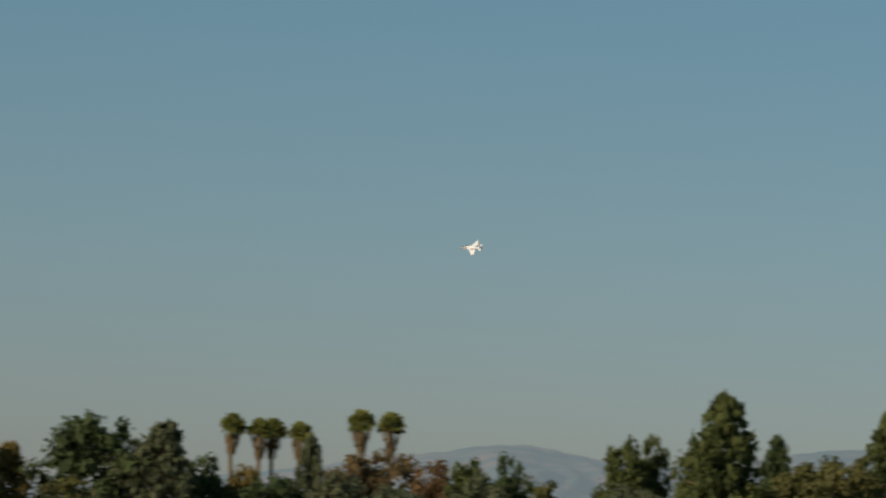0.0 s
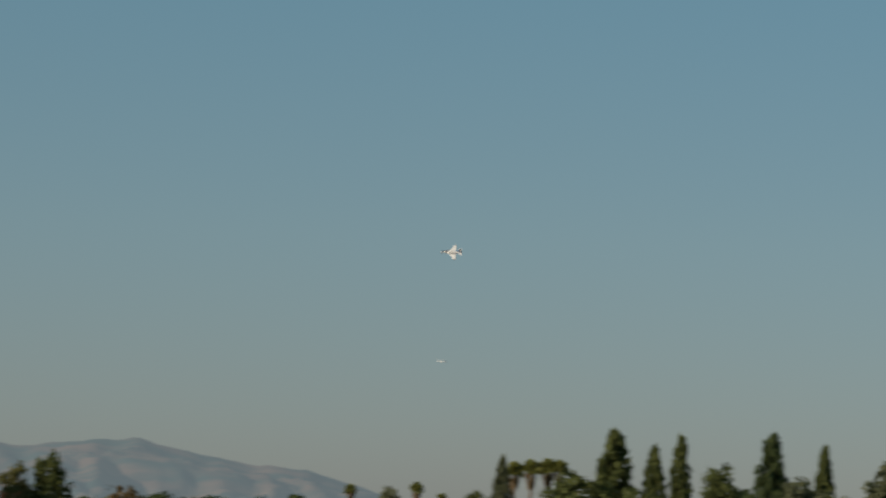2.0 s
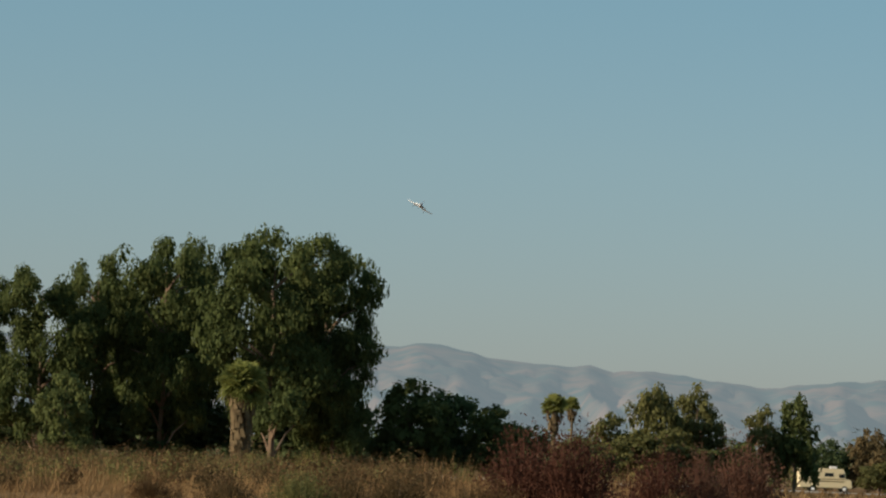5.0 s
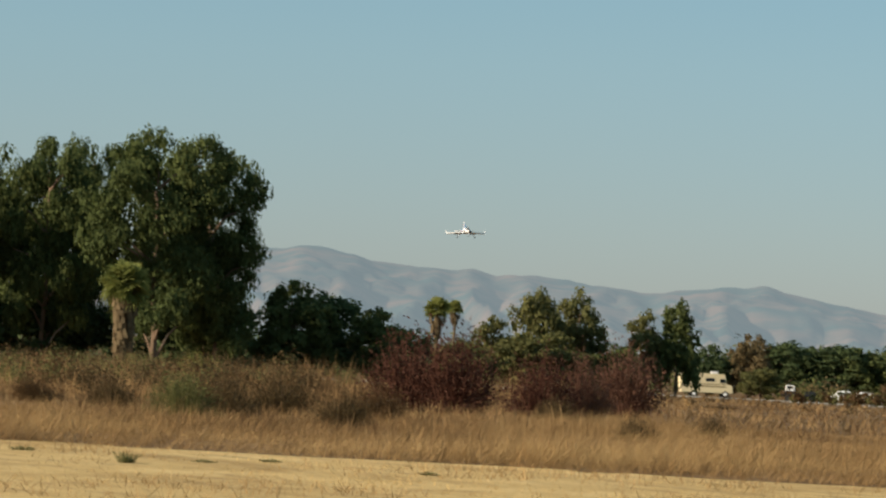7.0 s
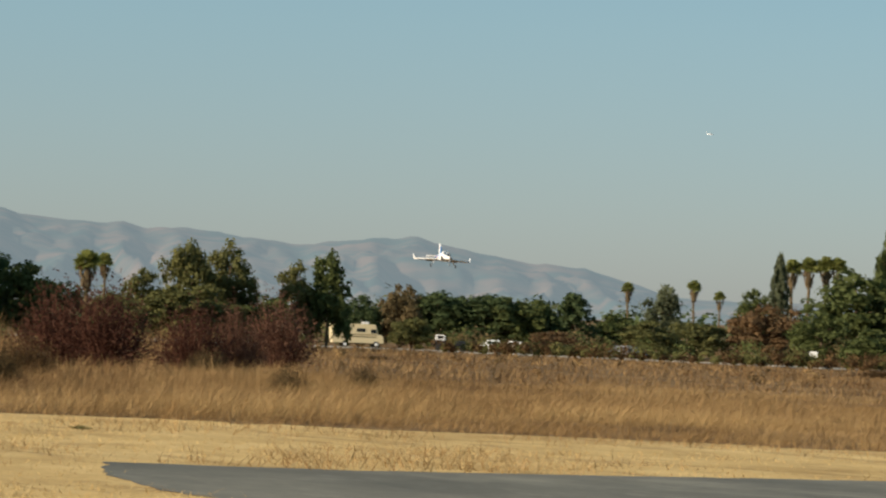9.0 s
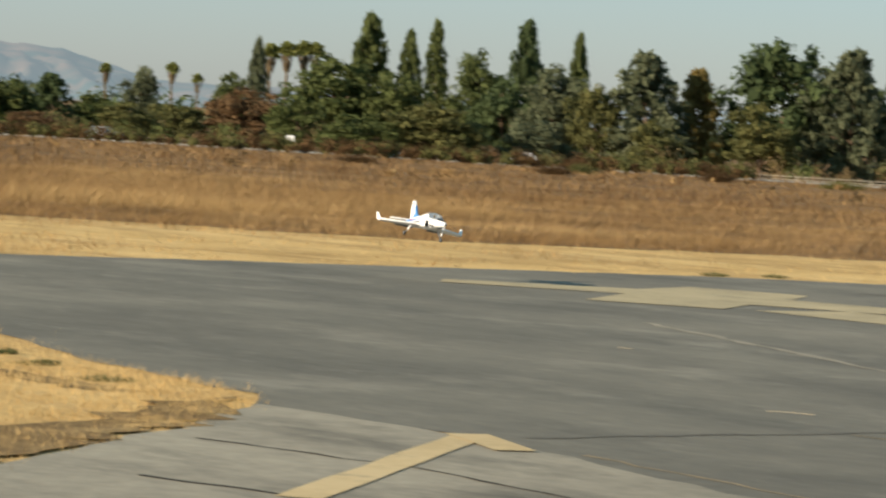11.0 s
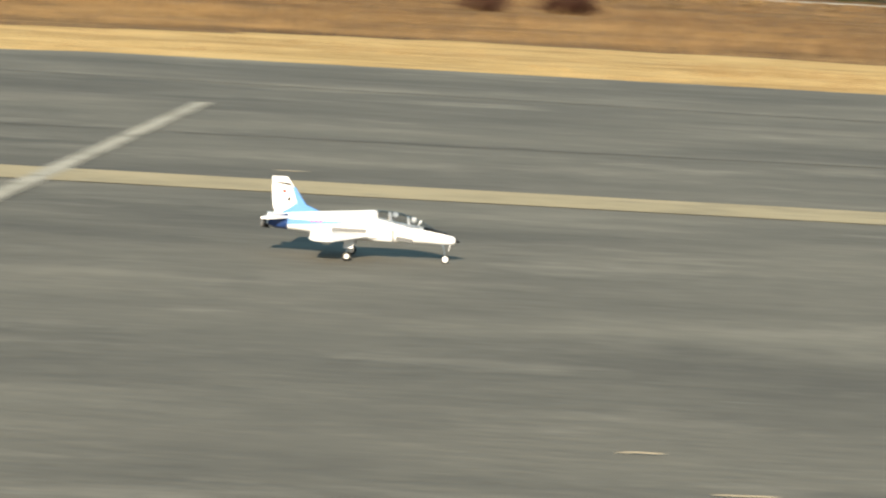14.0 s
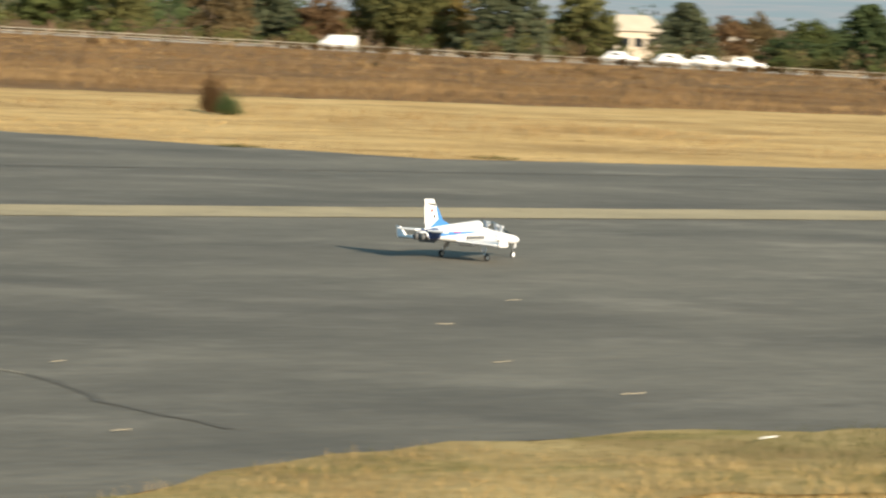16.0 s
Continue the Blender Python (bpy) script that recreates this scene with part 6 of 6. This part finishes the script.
def fly(x, y, z, heading, bank=0.0, nose=0.0):
    """heading clockwise from +Y; bank positive with the left side low; nose positive upwards."""
    return pose(x, y, z, -bank, -nose, 90 - heading)


def motions():
    walk(jet, [
        (0.0, fly(-115.5, 134.8, 14.4, -112, 48, 2)),
        (0.5, fly(-127.4, 130.8, 14.8, -116, 48, 2)),
        (1.0, fly(-138.4, 125.0, 15.0, -122, 48, 2)),
        (1.5, fly(-148.3, 118.0, 15.3, -130, 50, 2)),
        (2.0, fly(-154.5, 108.5, 15.0, -146, 52, 2)),
        (2.5, fly(-156.2, 96.6, 13.7, -164, 52, 2)),
        (3.0, fly(-150.6, 82.4, 12.3, -188, 51, 2)),
        (3.5, fly(-140.5, 69.3, 11.4, -212, 49, 2)),
        (3.7, fly(-137.0, 65.1, 11.3, -220, 47, 2)),
        (4.4, fly(-129.0, 57.0, 10.6, -238, 38, 2)),
        (5.1, fly(-120.5, 52.0, 9.4, -248, 28, 2)),
        (5.8, fly(-109.8, 48.0, 7.85, -251, 20, 2)),
        (6.0, fly(-105.0, 46.5, 7.12, -252, 17, 2)),
        (6.5, fly(-93.5, 43.2, 5.5, -252, 4, 3)),
        (7.0, fly(-82.7, 40.2, 4.3, -251, -2, 3)),
        (7.5, fly(-73.8, 38.0, 3.6, -250, 0, 3)),
        (8.0, fly(-66.8, 36.3, 3.37, -250, -1, 3)),
        (8.2, fly(-64.3, 35.6, 3.36, -250, 0, 3)),
        (9.2, fly(-51.7, 31.6, 2.1, -250, 2, 3)),
        (10.3, fly(-38.65, 27.26, 0.75, -250, 4, 3)),
        (10.5, fly(-36.4, 26.5, 0.58, -251, 5, 3)),
        (11.0, fly(-31.1, 24.8, 0.44, -254, 9, 5)),
        (11.5, fly(-25.94, 23.51, 0.555, -255, 11, 6)),
        (12.0, fly(-20.80, 22.65, 0.66, -256, 5, 6)),
        (12.2, fly(-18.75, 22.2, 0.61, -257, 3, 3.5)),
        (12.5, fly(-15.64, 21.9, 0.37, -257, 1, 0)),
        (12.8, fly(-12.75, 21.75, 0.09, -259, 0, 0.5)),
        (13.0, fly(-10.60, 21.55, 0.012, -261, 0, 0)),
        (13.5, fly(-5.43, 21.0, 0.010, -265, 0, 0)),
        (14.0, fly(-0.55, 20.63, 0.010, -268, 0, 0)),
        (14.2, fly(1.31, 20.6, 0.010, -270, 0, 0)),
        (14.5, fly(4.01, 20.74, 0.010, -274, 0, 0)),
        (15.0, fly(8.06, 21.0, 0.010, -277, 0, 0)),
        (15.5, fly(11.88, 21.2, 0.010, -279, 0, 0)),
        (16.0, fly(15.56, 21.36, 0.010, -283, 0, 0)),
    ])
    walk(trainer, [
        (0.0, fly(-183, 80, 10, -22, -40, 45)),
        (2.3, fly(-178.7, 87.9, 20.0, -16, -40, 45)),
        (3.0, fly(-176.7, 91.0, 23.8, -12, -40, 45)),
        (3.3, fly(-175.3, 93.4, 25.6, -10, -40, 45)),
        (16.0, fly(-100.0, 200.0, 60.0, 35, 0, 0)),
    ])
    walk(plane, [(0.0, fly(-3052.4, 2143.8, 141.6, 35)), (3.7, fly(-3193.1, 2230.4, 176.1, 35)), (16.0, fly(-3650.0, 2539.9, 207.4, 35))])


motions()
